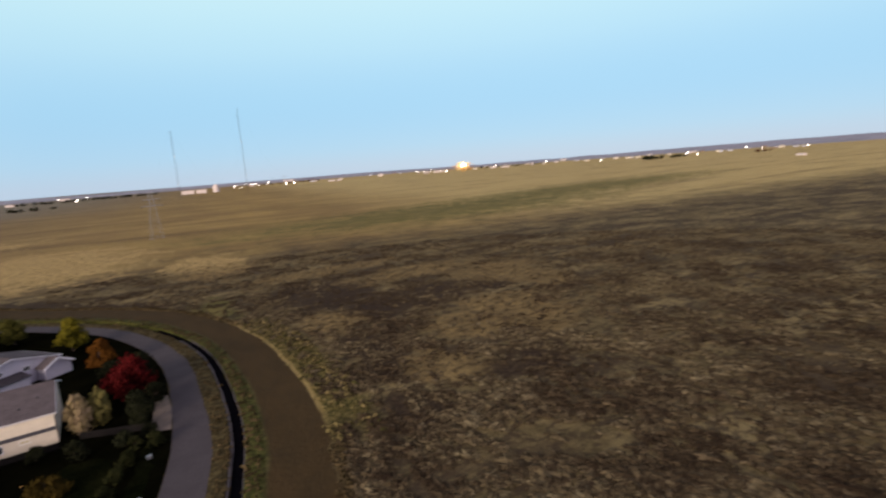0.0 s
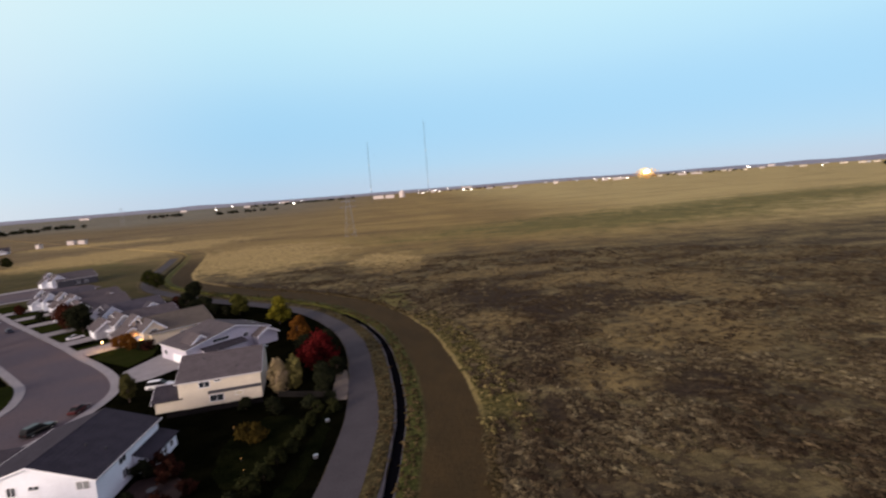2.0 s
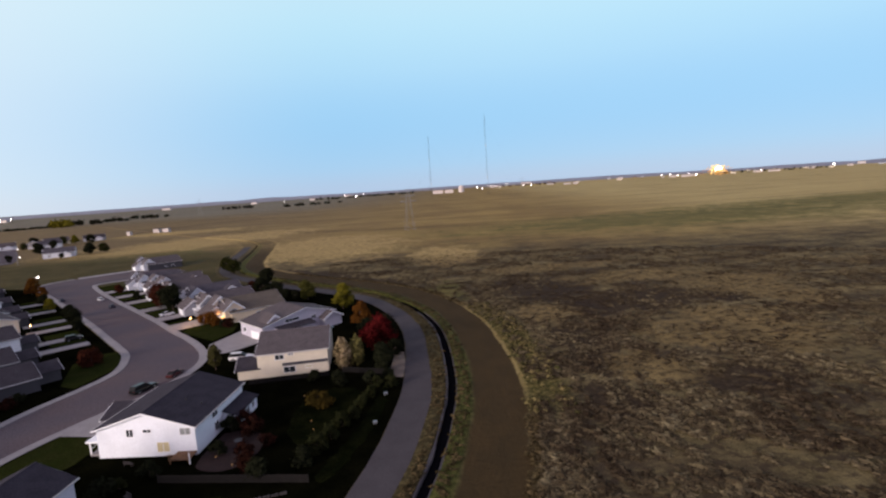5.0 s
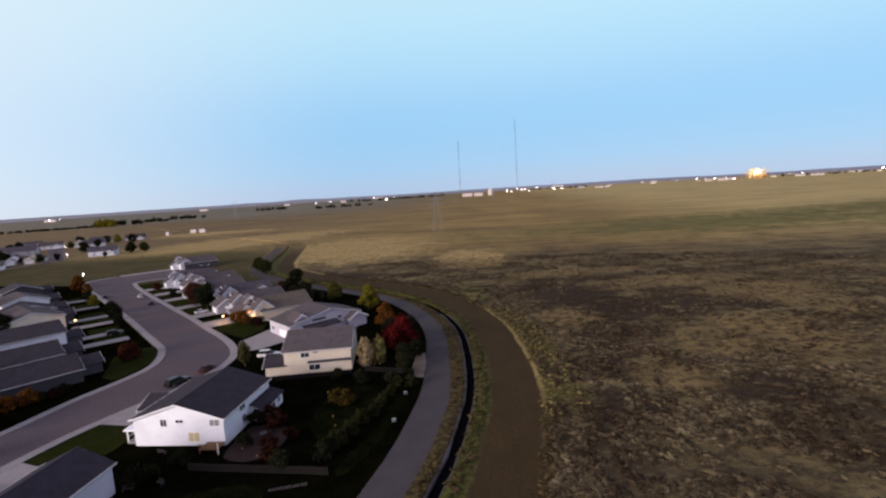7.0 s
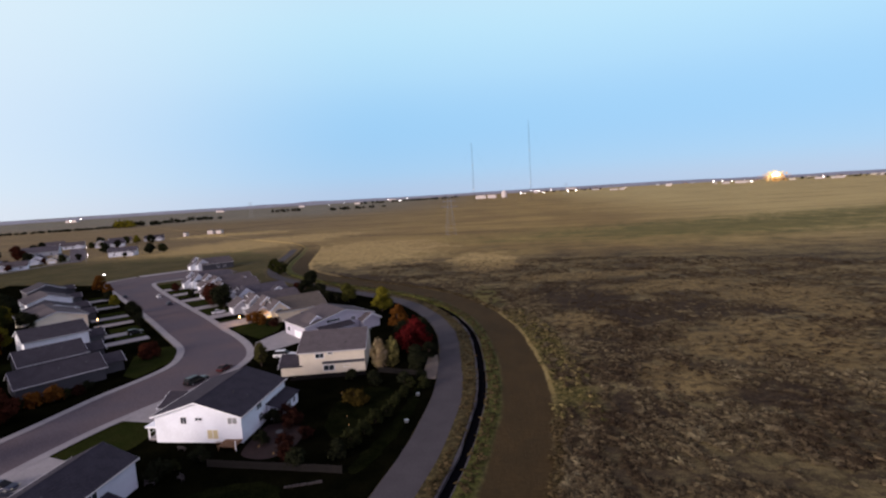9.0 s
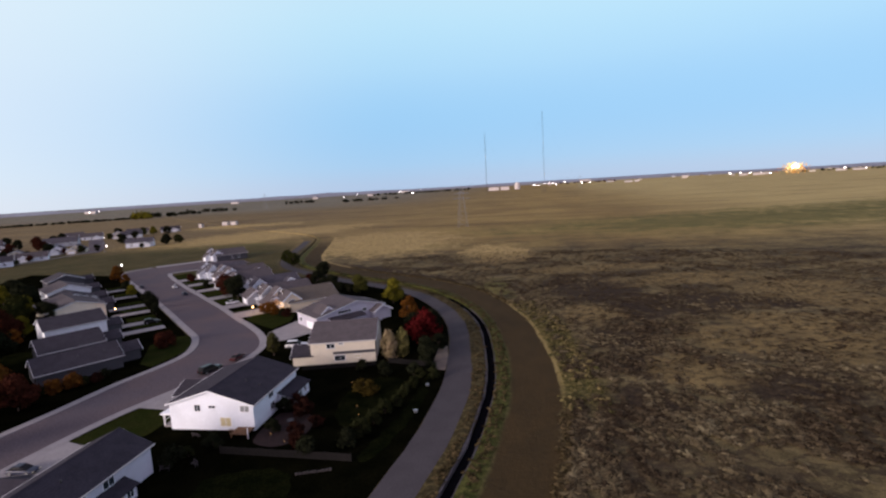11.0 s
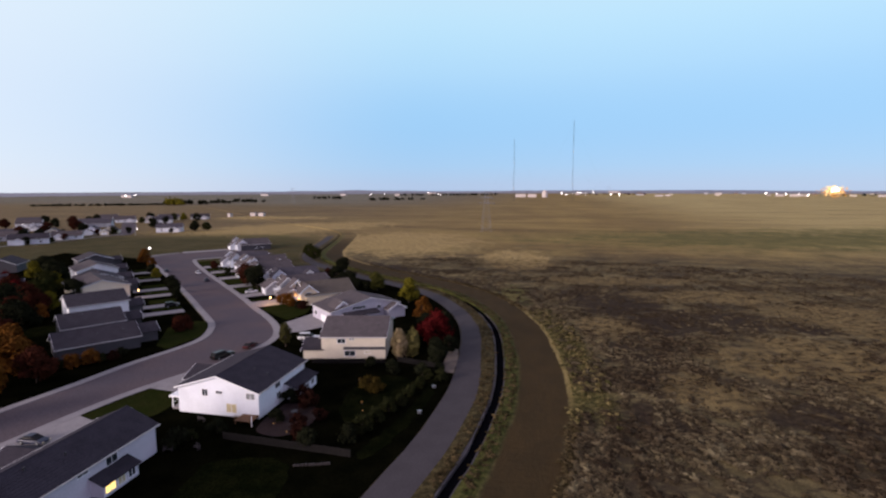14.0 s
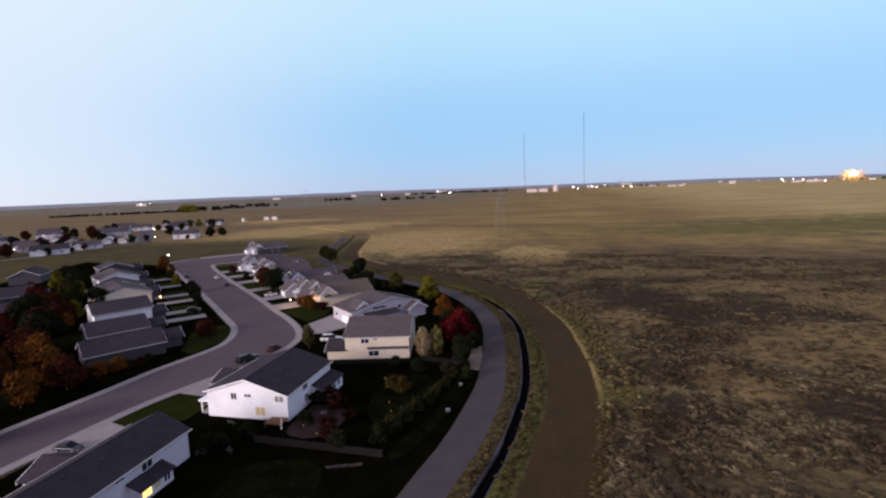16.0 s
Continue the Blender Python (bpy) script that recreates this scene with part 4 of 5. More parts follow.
for key, x, y, s, text in (
        ("red", -25.2, 122.0, 1.05, "deep red maple tree beside the path"), ("orange", -34.6, 146.5, 0.95, "orange autumn tree in the back yard"), ("yellow", -45.0, 167.5, 1.05, "yellow-green poplar behind the houses"),
        ("olive", -63, 185.5, 0.9, "dull green tree behind the houses"), ("dark", -78.7, 194.5, 0.75, "dark evergreen behind the houses"), ("dark", -93, 223, 0.9, "dark evergreen behind the houses"),
        ("dark", -83, 197, 0.5, "dark bushy tree beside the path"), ("dark", -73.5, 191, 0.45, "dark bushy tree beside the path"), ("dark", -69, 188.5, 0.4, "dark bushy tree beside the path"), ("russet", -93, 206, 0.6, "small russet tree beside the path"), ("dark", -87, 200, 0.85, "dark evergreen behind the houses"), ("pale", -31.4, 110.5, 0.9, "pale bare-twigged tree beside the tan house"), ("reedy", -28.6, 112.2, 1.0, "yellow-green plumed tree beside the tan house"),
        ("dark", -22.5, 111.5, 0.62, "dark tree below the red maple"), ("dark", -20.2, 117, 0.5, "dark tree below the red maple"), ("dark", -24, 127, 0.9, "dark tree beside the path"), ("dark", -29, 128, 0.8, "dark tree beside the path"), ("dark", -21.5, 107, 0.6, "dark bushy tree beside the path"), ("poplar", -63, 113, 1.0, "small green tree beside the street"),
        ("russet", -121, 185.5, 1.1, "dark russet tree in a front yard"), ("dark", -113, 180.5, 1.15, "dark tree in a front yard"), ("russet", -163, 222, 0.5, "small russet tree on a front lawn"), ("dark", -143, 205, 0.45, "small dark tree on a front lawn"), ("green", -127, 262, 0.9, "green trees at the end of the row"), ("green", -137, 275, 0.9, "green trees at the end of the row"),
        ("russet", -130, 93, 1.1, "red-brown tree behind the western houses"), ("orange", -112, 83, 1.1, "orange-brown tree behind the corner house"), ("russet", -103, 80, 0.9, "russet tree beside the street"), ("orange", -120, 88, 1.25, "orange-brown tree behind the corner house"), ("orange", -104, 71, 1.0, "orange-brown tree beside the street"), ("russet", -112, 70, 1.2, "russet tree beside the street"), ("dark", -122, 76, 1.3, "dark tree behind the corner house"), ("dark", -138, 104, 1.3, "dark tree behind the western houses"), ("russet", -140, 92, 1.3, "red-brown tree behind the western houses"), ("dark", -160, 118, 1.4, "dark tree behind the western houses"), ("russet", -165, 128, 1.2, "red-brown tree behind the western houses"), ("green", -182, 150, 1.2, "dull green tree behind the western houses"), ("dark", -196, 165, 1.3, "dark tree behind the western houses"), ("yellow", -160, 132, 0.8, "yellow tree behind the western houses"), ("dark", -98, 60, 1.0, "dark tree beside the street"), ("orange", -101, 52, 1.0, "orange-brown tree beside the street"),
        ("russet", -150, 113, 1.1, "red tree behind the western houses"), ("orange", -152, 122, 0.7, "orange tree behind the western houses"), ("green", -172, 138, 1.1, "dark green tree behind the western houses"), ("dark", -166, 146, 1.0, "dark tree behind the western houses"),
        ("yellow", -190, 160, 0.9, "yellowing tree behind the western houses"), ("dark", -214, 180, 1.1, "dark tree behind the western houses"), ("orange", -222, 242, 0.9, "orange tree at the end of the street"),
        ("orange", -214, 232, 0.85, "orange tree at the street corner"), ("yellow", -170, 191, 0.62, "yellow tree beside the street"), ("dark", -150, 176.5, 0.6, "dark tree beside the street"), ("orange", -200, 222, 0.7, "orange tree beside the street"), ("dark", -140, 166.5, 0.65, "dark tree beside the street"), ("dark", -132, 157.5, 0.5, "dark tree beside the street"), ("dark", -182, 202, 0.6, "dark tree beside the street")):
    plant(key, x, y, s, (x * 37) % 360, text)
for key, x, y, s in (("red", -210, 158, 0.9), ("yellow", -224, 180, 1.0), ("dark", -230, 190, 1.1), ("orange", -155, 118, 0.8), ("red", -181, 138, 1.0), ("russet", -156, 125.6, 0.9), ("orange", -115, 83.5, 1.1), ("orange", -125, 82, 1.0), ("red", -172, 120, 0.9), ("russet", -196, 148, 1.0)):
    plant(key, x, y, s, (x * 53) % 360, "autumn tree behind the western houses", "tree", "western trees")
rng = random.Random(21)
for x, y, key in ((-102.3, 123.4, "bush_big"), (-100.4, 121.6, "bush_big"), (-30.0, 89.6, "bush_yellow"), (-31.6, 90.4, "bush_yellow"), (-38, 72, "bush_russet"), (-36, 76, "bush_russet"), (-44.6, 81.5, "bush_dark"), (-42.5, 83.0, "bush_russet"), (-43.0, 73.5, "bush_dark"),
                  (-40, 80, "bush_russet"), (-54.6, 62.4, "bush_dark"), (-53.2, 64.6, "bush_green"), (-50.6, 67.6, "bush_dark"), (-33.6, 66.4, "bush_dark"), (-36.0, 68.4, "bush_russet"), (-21.6, 99.0, "bush_green"), (-21.9, 93.5, "bush_green"), (-22.7, 89.1, "bush_green"), (-23.4, 84.5, "bush_green"), (-24.7, 81.2, "bush_green"), (-25.6, 76.9, "bush_green"), (-26.8, 73.2, "bush_green"), (-28, 69.5, "bush_dark"), 
                  (-18.5, 98, "bush_green"), (-20, 103, "bush_dark"), (-23, 100, "bush_dark"), (-30, 100, "bush_dark"), (-36, 103, "bush_dark"), (-89.0, 157.4, "bush_orange"), (-86.0, 156.6, "bush_orange"), (-83.4, 155.2, "bush_orange"), (-78.2, 152.6, "bush_russet"), (-80.4, 153.6, "bush_dark"), (-104, 104, "bush_green"), (-99, 98, "bush_dark"), (-101.5, 91.8, "bush_orange"), (-99.0, 95.6, "bush_russet"), (-103.6, 88.6, "bush_orange"), (-108.9, 86.4, "bush_russet"), (-110.2, 83.6, "bush_orange"), (-100.6, 94.0, "bush_green"), (-105.5, 86.8, "bush_green")):
    plant(key, x, y, rng.uniform(0.8, 1.25), rng.uniform(0, 360), {"bush_russet": "russet autumn shrub in the yard", "bush_dark": "dark shrub in the yard", "bush_green": "dull green shrub in the yard", "bush_orange": "orange autumn shrub in a front yard", "bush_big": "large dark red shrub on the corner lawn", "bush_yellow": "yellowing shrub in the yard"}[key], "shrub", "yard shrubs", "shrub")


# ---- distance ----
def far_block(name, x, y, w, d, h, material, label, category="building"):
    hs = holder(name, pose(x, y, 0), label, category)
    part("wall", box(-w / 2, w / 2, -d / 2, d / 2, -1, h), material, hs)
    part("roof", box(-w / 2 - 0.4, w / 2 + 0.4, -d / 2 - 0.4, d / 2 + 0.4, h, h + 0.5), M_ROOF_GREY, hs)
    return hs


L_BEACON = lit("mast_beacon", (1.0, 0.96, 0.92), 1.0)


def mast(x, y, h, w=1.2):
    """A guyed lattice mast."""
    ms = holder("radio_mast", pose(x, y, 0), "thin guyed steel radio mast on the plain", "mast", "radio masts")
    bm = bmesh.new()
    for a in range(3):
        c, s = math.cos(a * 2.094) * w, math.sin(a * 2.094) * w
        add_tube(bm, (c, s, 0), (c, s, h), 0.15, 0.15, 4)
    part("lattice", bm, M_DARKMETAL, ms)
    bm = bmesh.new()
    n = 40
    for i in range(n):
        for a in range(3):
            p = [Vector((math.cos(b * 2.094) * w, math.sin(b * 2.094) * w, h * (i + k) / n)) for b, k in ((a, 0), (a + 1, 1))]
            add_tube(bm, p[0], p[1], 0.07, 0.07, 3)
    part("bracing", bm, M_DARKMETAL, ms)
    for f in (0.22, 0.62):
        part("beacon", tube((0, -w - 0.5, h * f), (0, -w - 0.5, h * f + 1.6), 0.9, 0.9, n=8), L_BEACON, ms)
    for a in range(3):
        for f in (0.45, 0.95):
            c, s = math.cos(a * 2.094 + 0.5), math.sin(a * 2.094 + 0.5)
            part("guy_wire", tube((c * w, s * w, h * f), (c * h * 0.55, s * h * 0.55, 0), 0.03, 0.03, n=3), M_DARKMETAL, ms)
    return ms


M_PALEWALL = mat("pale_far_wall", (0.50, 0.45, 0.42), 0.8, 0.08, 0.05, 1, 0)
L_WHITE = lit("white_lamp", (1.0, 0.97, 0.9), 12)

mast(-98, 1500, 176)
mast(68, 1500, 226)
far_block("warehouse", -106, 2030, 40, 20, 13, M_PALEWALL, "long pale warehouse on the plain")
far_block("warehouse", -62, 2030, 34, 20, 13, M_PALEWALL, "long pale warehouse on the plain")
si = holder("grain_silo", pose(-13, 2030, 0), "pale grain silo on the plain", "silo")
part("silo_wall", tube((0, 0, -1), (0, 0, 20), 11, 11, n=20), M_PALEWALL, si)
part("silo_roof", tube((0, 0, 20), (0, 0, 28), 11, 2.5, n=20), M_PALEWALL, si)
fl = holder("floodlight_with_glare", pose(973, 2000, 0), "blazing floodlight with its amber glare built from lamp heads", "floodlight")
# the three warm tones stand in for the glare round the lamp
L_CORE, L_GLARE_GOLD, L_GLARE_ORANGE, L_GLARE_DEEP = lit("flood_white", (1.0, 0.95, 0.80), 3.0), lit("glare_gold", (1.0, 0.74, 0.30), 1.1), lit("glare_orange", (1.0, 0.52, 0.12), 0.72), lit("glare_deep_orange", (1.0, 0.40, 0.09), 0.5)
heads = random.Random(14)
# (lamps, spread along, spread up, height, lamp size, glow): a white core, its glare built as gold heads round it,
# orange low down
for count, along, up, height, size, glow in ((30, 7, 4, 27, 2.6, L_CORE), (90, 12, 7, 25, 2.6, L_GLARE_GOLD), (90, 18, 8, 21, 2.2, L_GLARE_ORANGE), (70, 25, 8, 18, 1.5, L_GLARE_DEEP)):
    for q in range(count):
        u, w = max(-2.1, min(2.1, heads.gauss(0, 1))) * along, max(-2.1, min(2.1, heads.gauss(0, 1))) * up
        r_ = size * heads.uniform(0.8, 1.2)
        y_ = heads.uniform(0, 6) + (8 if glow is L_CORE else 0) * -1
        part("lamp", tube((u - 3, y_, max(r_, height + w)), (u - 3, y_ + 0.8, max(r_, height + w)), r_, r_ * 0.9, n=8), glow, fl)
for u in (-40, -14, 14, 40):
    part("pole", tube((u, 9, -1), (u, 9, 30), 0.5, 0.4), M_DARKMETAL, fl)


# ---- cars ----
def paint(name, color, rough=0.45, coat=0.05):
    m = mat(name, color, rough, 0.06, 0.8, 12, 0)
    n, l, b = nodes_of(m)
    b.inputs["Coat Weight"].default_value = coat
    return m


P_BLACK, P_RED, P_WHITE, P_BLUE = paint("black_paint", (0.006, 0.006, 0.006), 0.3, 0.2), paint("red_paint", (0.06, 0.008, 0.009)), paint("white_paint", (0.75, 0.75, 0.75)), paint("navy_paint", (0.02, 0.025, 0.05))
M_HEAD = lit("headlight_glass", (0.9, 0.85, 0.7), 0.15)


M_CARGLASS = glass("car_glass", (0.006, 0.006, 0.007), 0.35)
M_CARGLASS.node_tree.nodes["Principled BSDF"].inputs["Specular IOR Level"].default_value = 0.15


def loft(rows):
    """A closed hull through cross-sections (x, half width at the sill, half width at the top, low z, high z)."""
    bm = bmesh.new()
    rings = []
    for x, a, b, z0, z1 in rows:
        zm = z0 + 0.62 * (z1 - z0)
        rings.append([bm.verts.new((x, y, z)) for y, z in ((-a * 0.94, z0), (-a, zm), (-b, z1), (b, z1), (a, zm), (a * 0.94, z0))])
    for p, q in zip(rings, rings[1:]):
        for i in range(6):
            j = (i + 1) % 6
            bm.faces.new((p[i], p[j], q[j], q[i]))
    bm.faces.new(rings[0][::-1])
    bm.faces.new(rings[-1])
    bmesh.ops.recalc_face_normals(bm, faces=bm.faces[:])
    bmesh.ops.bevel(bm, geom=bm.edges[:], offset=0.04, segments=1, affect="EDGES")
    return bm


def car(kind, x, y, rz, coat, label, z=0.045):
    c = holder("car", pose(x, y, z, 0, 0, rz), label, "car", "parked cars")
    tall = kind != "sedan"
    if kind == "wagon":
        c.scale = (1.24, 1.12, 1.05)
    h = 1.0 if tall else 0.85
    part("body", loft([(-2.35, 0.80, 0.70, 0.34, h - 0.06), (-2.2, 0.90, 0.80, 0.28, h), (-0.9, 0.92, 0.84, 0.24, h + 0.02), (0.9, 0.92, 0.84, 0.24, h), (2.0, 0.90, 0.78, 0.28, h - 0.12), (2.4, 0.76, 0.62, 0.36, h - 0.25)]), coat, c)
    if tall:
        cab = [(-2.25, 0.78, 0.68, h - 0.03, h + 0.12), (-2.0, 0.80, 0.66, h - 0.03, h + 0.72), (0.1, 0.82, 0.68, h - 0.03, h + 0.76), (1.0, 0.80, 0.70, h - 0.03, h + 0.1)]
    else:
        cab = [(-1.9, 0.74, 0.66, h - 0.03, h + 0.08), (-1.1, 0.78, 0.60, h - 0.03, h + 0.52), (0.2, 0.80, 0.62, h - 0.03, h + 0.56), (1.2, 0.76, 0.68, h - 0.03, h + 0.06)]
    part("cabin_glass", loft(cab), M_CARGLASS, c)
    part("roof_panel", loft([(cab[1][0] + 0.05, 0.60, 0.56, cab[1][4] - 0.04, cab[1][4] + 0.04), (cab[2][0] + 0.05, 0.62, 0.58, cab[2][4] - 0.04, cab[2][4] + 0.04)]), coat, c)
    for sx in (-1.45, 1.45):
        for sy in (-0.80, 0.80):
            w = part("wheel", tube((sx, sy - 0.11, 0.33), (sx, sy + 0.11, 0.33), 0.33, 0.33, n=16), M_TYRE, c)
            part("rim", tube((sx, sy - 0.125, 0.33), (sx, sy + 0.125, 0.33), 0.2, 0.2, n=10), M_METAL, w)
    for sy in (-0.62, 0.62):
        part("headlight", box(2.28, 2.42, sy - 0.16, sy + 0.16, h - 0.38, h - 0.24), M_HEAD, c)
        part("tail_light", box(-2.38, -2.28, sy - 0.16, sy + 0.16, h - 0.28, h - 0.12), P_RED, c)
    return c


for kind, x, y, rz, coat, text in (("wagon", -73.9, 102.2, 72, P_BLACK, "black estate car parked at the kerb"), ("sedan", -71.9, 110.8, 88, P_RED, "dark red car parked at the kerb"), ("sedan", -181.2, 210.5, 136, P_BLUE, "dark blue car parked on the street"),
                                   ("sedan", -161.8, 208.2, 136, P_WHITE, "white car parked at the kerb"), ("sedan", -144.8, 191.6, 136, P_BLUE, "navy car parked at the kerb"), ("sedan", -110.6, 172.6, 46, P_WHITE, "white car on a driveway"),
                                   ("sedan", -77.8, 58.6, 4, P_BLUE, "dark blue car on a driveway"), ("suv", -124.5, 146.0, 46, P_BLACK, "black car on a driveway"), ("wagon", -59.8, 119.8, 8, P_WHITE, "white pickup beside the tan house")):
    car(kind, x, y, rz, coat, text, 0.14 if kind == "suv" and x < -100 or "driveway" in text else 0.075 if "beside" in text else 0.045)


# ---- street lamps ----
def street_lamp(x, y, rz, h=7.0, glow=None):
    s = holder("street_lamp", pose(x, y, 0.05, 0, 0, rz), "lit street lamp on a tall grey pole", "street lamp", "street lamps")
    part("pole", tube((0, 0, -0.2), (0, 0, h), 0.11, 0.07, n=8), M_METAL, s)
    part("arm", tube((0, 0, h - 0.1), (1.6, 0, h + 0.25), 0.05, 0.04, n=6), M_METAL, s)
    hd = part("lamp_head", box(1.4, 2.1, -0.18, 0.18, h + 0.16, h + 0.36, bevel=0.04), M_METAL, s)
    part("lamp_glass", tube((1.75, 0, h + 0.2), (1.75, 0, h - 0.25), 0.16, 0.42, n=10), glow or L_WHITE, hd)
    return s


street_lamp(-227.5, 249.5, 45, 6.0)
for x, y in ((-424, 453), (-346, 369), (-497, 493), (-481, 467), (-505, 399), (-444, 545), (-484, 600), (-451, 345), (-393, 286)):
    street_lamp(x, y, 30, 6.0)
L_PORCH = lit("porch_lamp", (1.0, 0.62, 0.25), 9)
L_GARDEN = lit("garden_lamp_glow", (1.0, 0.55, 0.2), 0.25)


def porch_light(x, y, z, text, power):
    p = holder("porch_light", pose(x, y, z), text, "lamp")
    part("post", tube((0, 0.12, -z), (0, 0.12, 0.25), 0.06, 0.05), M_DARKMETAL, p)
    part("bracket", box(-0.05, 0.05, 0.0, 0.2, 0.18, 0.25), M_DARKMETAL, p)
    part("bulb", tube((0, 0, -0.2), (0, 0, 0.2), 0.2, 0.16, n=8), L_PORCH, p)
    ld = bpy.data.lights.new("porch_glow", "POINT")
    ld.energy, ld.color, ld.shadow_soft_size = power, (1.0, 0.55, 0.22), 0.2
    lo = new("porch_glow", ld)
    lo.parent = p
    lo.location = (0, -0.5, 0)


porch_light(-92.5, 155.8, 2.6, "glowing amber porch lamp beside the garage", 600)
# unseen source, added for the warm glow on the cream gables
porch_light(-84.1, 158.2, 2.0, "added amber lamp for the glow on the cream gables", 420)
porch_light(-149.0, 158.0, 2.6, "glowing amber porch lamp on the cream house", 60)


# ---- distant neighbourhood ----
# each: place, turn, width, length, eave, ridge, walls, roof
FAR_HOUSES = [(-348, 413, -50, 12, 22, 4.8, 7.4, M_WHITE, M_ROOF_GREY), (-386, 384, 40, 13, 15, 3.6, 6.6, M_CREAM, M_ROOF_BROWN), (-399, 378, 40, 10, 14, 4.4, 6.8, M_WHITE, M_ROOF_GREY),
              (-383, 339, -50, 11, 20, 3.4, 6.0, M_WHITE, M_ROOF_BROWN), (-409, 349, 40, 13, 15, 4.6, 7.2, M_CREAM, M_ROOF_GREY), (-378, 303, -50, 12, 24, 4.4, 7.0, M_WHITE, M_ROOF_SLATE),
              (-415, 320, -50, 12, 18, 4.0, 6.8, M_GREYSIDE, M_ROOF_BROWN), (-472, 452, -50, 18, 30, 4.6, 8.4, M_GREYSIDE, M_ROOF_GREY), (-502, 522, -50, 13, 22, 4.0, 7.0, M_WHITE, M_ROOF_BROWN),
              (-471, 526, 40, 14, 16, 4.2, 7.4, M_TAN, M_ROOF_BROWN), (-449, 522, -50, 13, 20, 4.2, 7.2, M_WHITE, M_ROOF_GREY), (-478, 566, -50, 13, 24, 4.2, 7.0, M_CREAM, M_ROOF_BROWN),
              (-450, 590, -50, 12, 22, 3.6, 6.4, M_GREYSIDE, M_ROOF_SLATE), (-492, 408, 40, 13, 16, 4.2, 7.2, M_GREYSIDE, M_ROOF_GREY), (-540, 436, -50, 14, 22, 4.4, 7.4, M_WHITE, M_ROOF_BROWN),
              (-440, 336, -50, 12, 20, 4.2, 7.0, M_TAN, M_ROOF_GREY), (-462, 362, 40, 13, 16, 4.2, 7.2, M_WHITE, M_ROOF_BROWN), (-520, 372, -50, 13, 20, 4.4, 7.2, M_GREYSIDE, M_ROOF_SLATE),
              (-580, 470, -50, 14, 24, 4.4, 7.4, M_TAN, M_ROOF_GREY), (-430, 292, -50, 12, 20, 4.2, 7.0, M_WHITE, M_ROOF_BROWN), (-470, 305, 40, 13, 16, 4.2, 7.2, M_GREYSIDE, M_ROOF_GREY),
              (-402, 268, -50, 12, 22, 4.0, 6.8, M_GREYSIDE, M_ROOF_SLATE), (-545, 540, -50, 14, 22, 4.4, 7.4, M_GREYSIDE, M_ROOF_BROWN), (-600, 420, 40, 14, 18, 4.4, 7.4, M_WHITE, M_ROOF_GREY)]
for k, (x, y, rz, w, ln, ev, rd, wall, roof) in enumerate(FAR_HOUSES):
    wide = rz < 0
    sides = [("E", u * ln * 0.3, 1.7, 1.8, 1.2) for u in (-1, 0, 1)] if wide else [("S", u * w * 0.26, 1.7, 1.8, 1.2) for u in (-1, 1)]
    if ev > 4.1:
        sides += [("E", u * ln * 0.26, ev - 0.9, 1.5, 1.0) for u in (-1, 1)] if wide else [("S", 0, ev - 0.5, 1.5, 1.0)]
    hs = gable_house("suburban house with pale walls beyond the green strip", x, y, rz + (k * 37) % 17 - 8, w, ln, ev - 0.5, rd + 0.4, wall, roof, sides, vents=0, group="distant houses")
    wing(hs, pose(w / 2 + 2.0, ln * 0.24 * (-1) ** k, 0, 0, 0, 90) if wide else pose(-w * 0.22, -ln / 2 - 2.2, 0), 7.0, 5.6, 2.9, 4.7, wall, roof, door=4.8)
for k, (key, x, y, size) in enumerate((("dark", -413, 381, 1.1), ("dark", -405, 372, 0.9), ("russet", -470, 424, 1.5), ("russet", -452, 408, 1.2), ("dark", -402, 452, 1.2), ("dark", -393, 444, 1.0), ("dark", -327, 419, 1.0), ("green", -320, 428, 1.0), ("dark", -335, 431, 1.1),
                                       ("yellow", -441, 548, 1.2), ("dark", -421, 545, 1.2), ("green", -458, 552, 1.1), ("dark", -506, 476, 1.1), ("green", -376, 377, 0.8), ("dark", -371, 388, 0.7), ("russet", -430, 338, 1.1), ("dark", -400, 330, 1.0), ("dark", -398, 316, 1.1),
                                       ("russet", -452, 380, 1.2), ("dark", -470, 345, 1.2), ("dark", -500, 430, 1.2), ("yellow", -478, 478, 0.9), ("dark", -520, 500, 1.2), ("dark", -560, 470, 1.2), ("green", -420, 302, 1.0), ("russet", -395, 283, 1.0), ("dark", -430, 505, 1.0),
                                       ("green", -461, 503, 0.9), ("dark", -490, 548, 1.2), ("russet", -540, 410, 1.2), ("dark", -365, 420, 0.9), ("dark", -336, 400, 0.5), ("russet", -376, 330, 0.6), ("green", -368, 312, 0.5), ("dark", -372, 296, 0.7), ("russet", -388, 372, 0.6), ("dark", -394, 345, 0.8))):
    plant(key, x, y, size, k * 77, "autumn tree among the distant houses", "tree", "distant trees")
bm = bmesh.new()
ribbon(bm, smooth_line([(-405, 225), (-380, 278), (-371, 325), (-371, 366), (-368, 384)], 6), -1.4, 1.4, -0.1, 0.12)
tagged(part("pavement", bm, M_CONCRETE), "pale concrete pavement along the green strip", "pavement", "", "structure")
bm = bmesh.new()
ribbon(bm, smooth_line([(-364, 372), (-383, 398), (-428, 449), (-482, 506), (-560, 590)], 6), -7, 7, -0.1, 0.06)
tagged(part("road", bm, M_ASPHALT), "grey street between the distant houses", "road", "", "structure")
bm = bmesh.new()
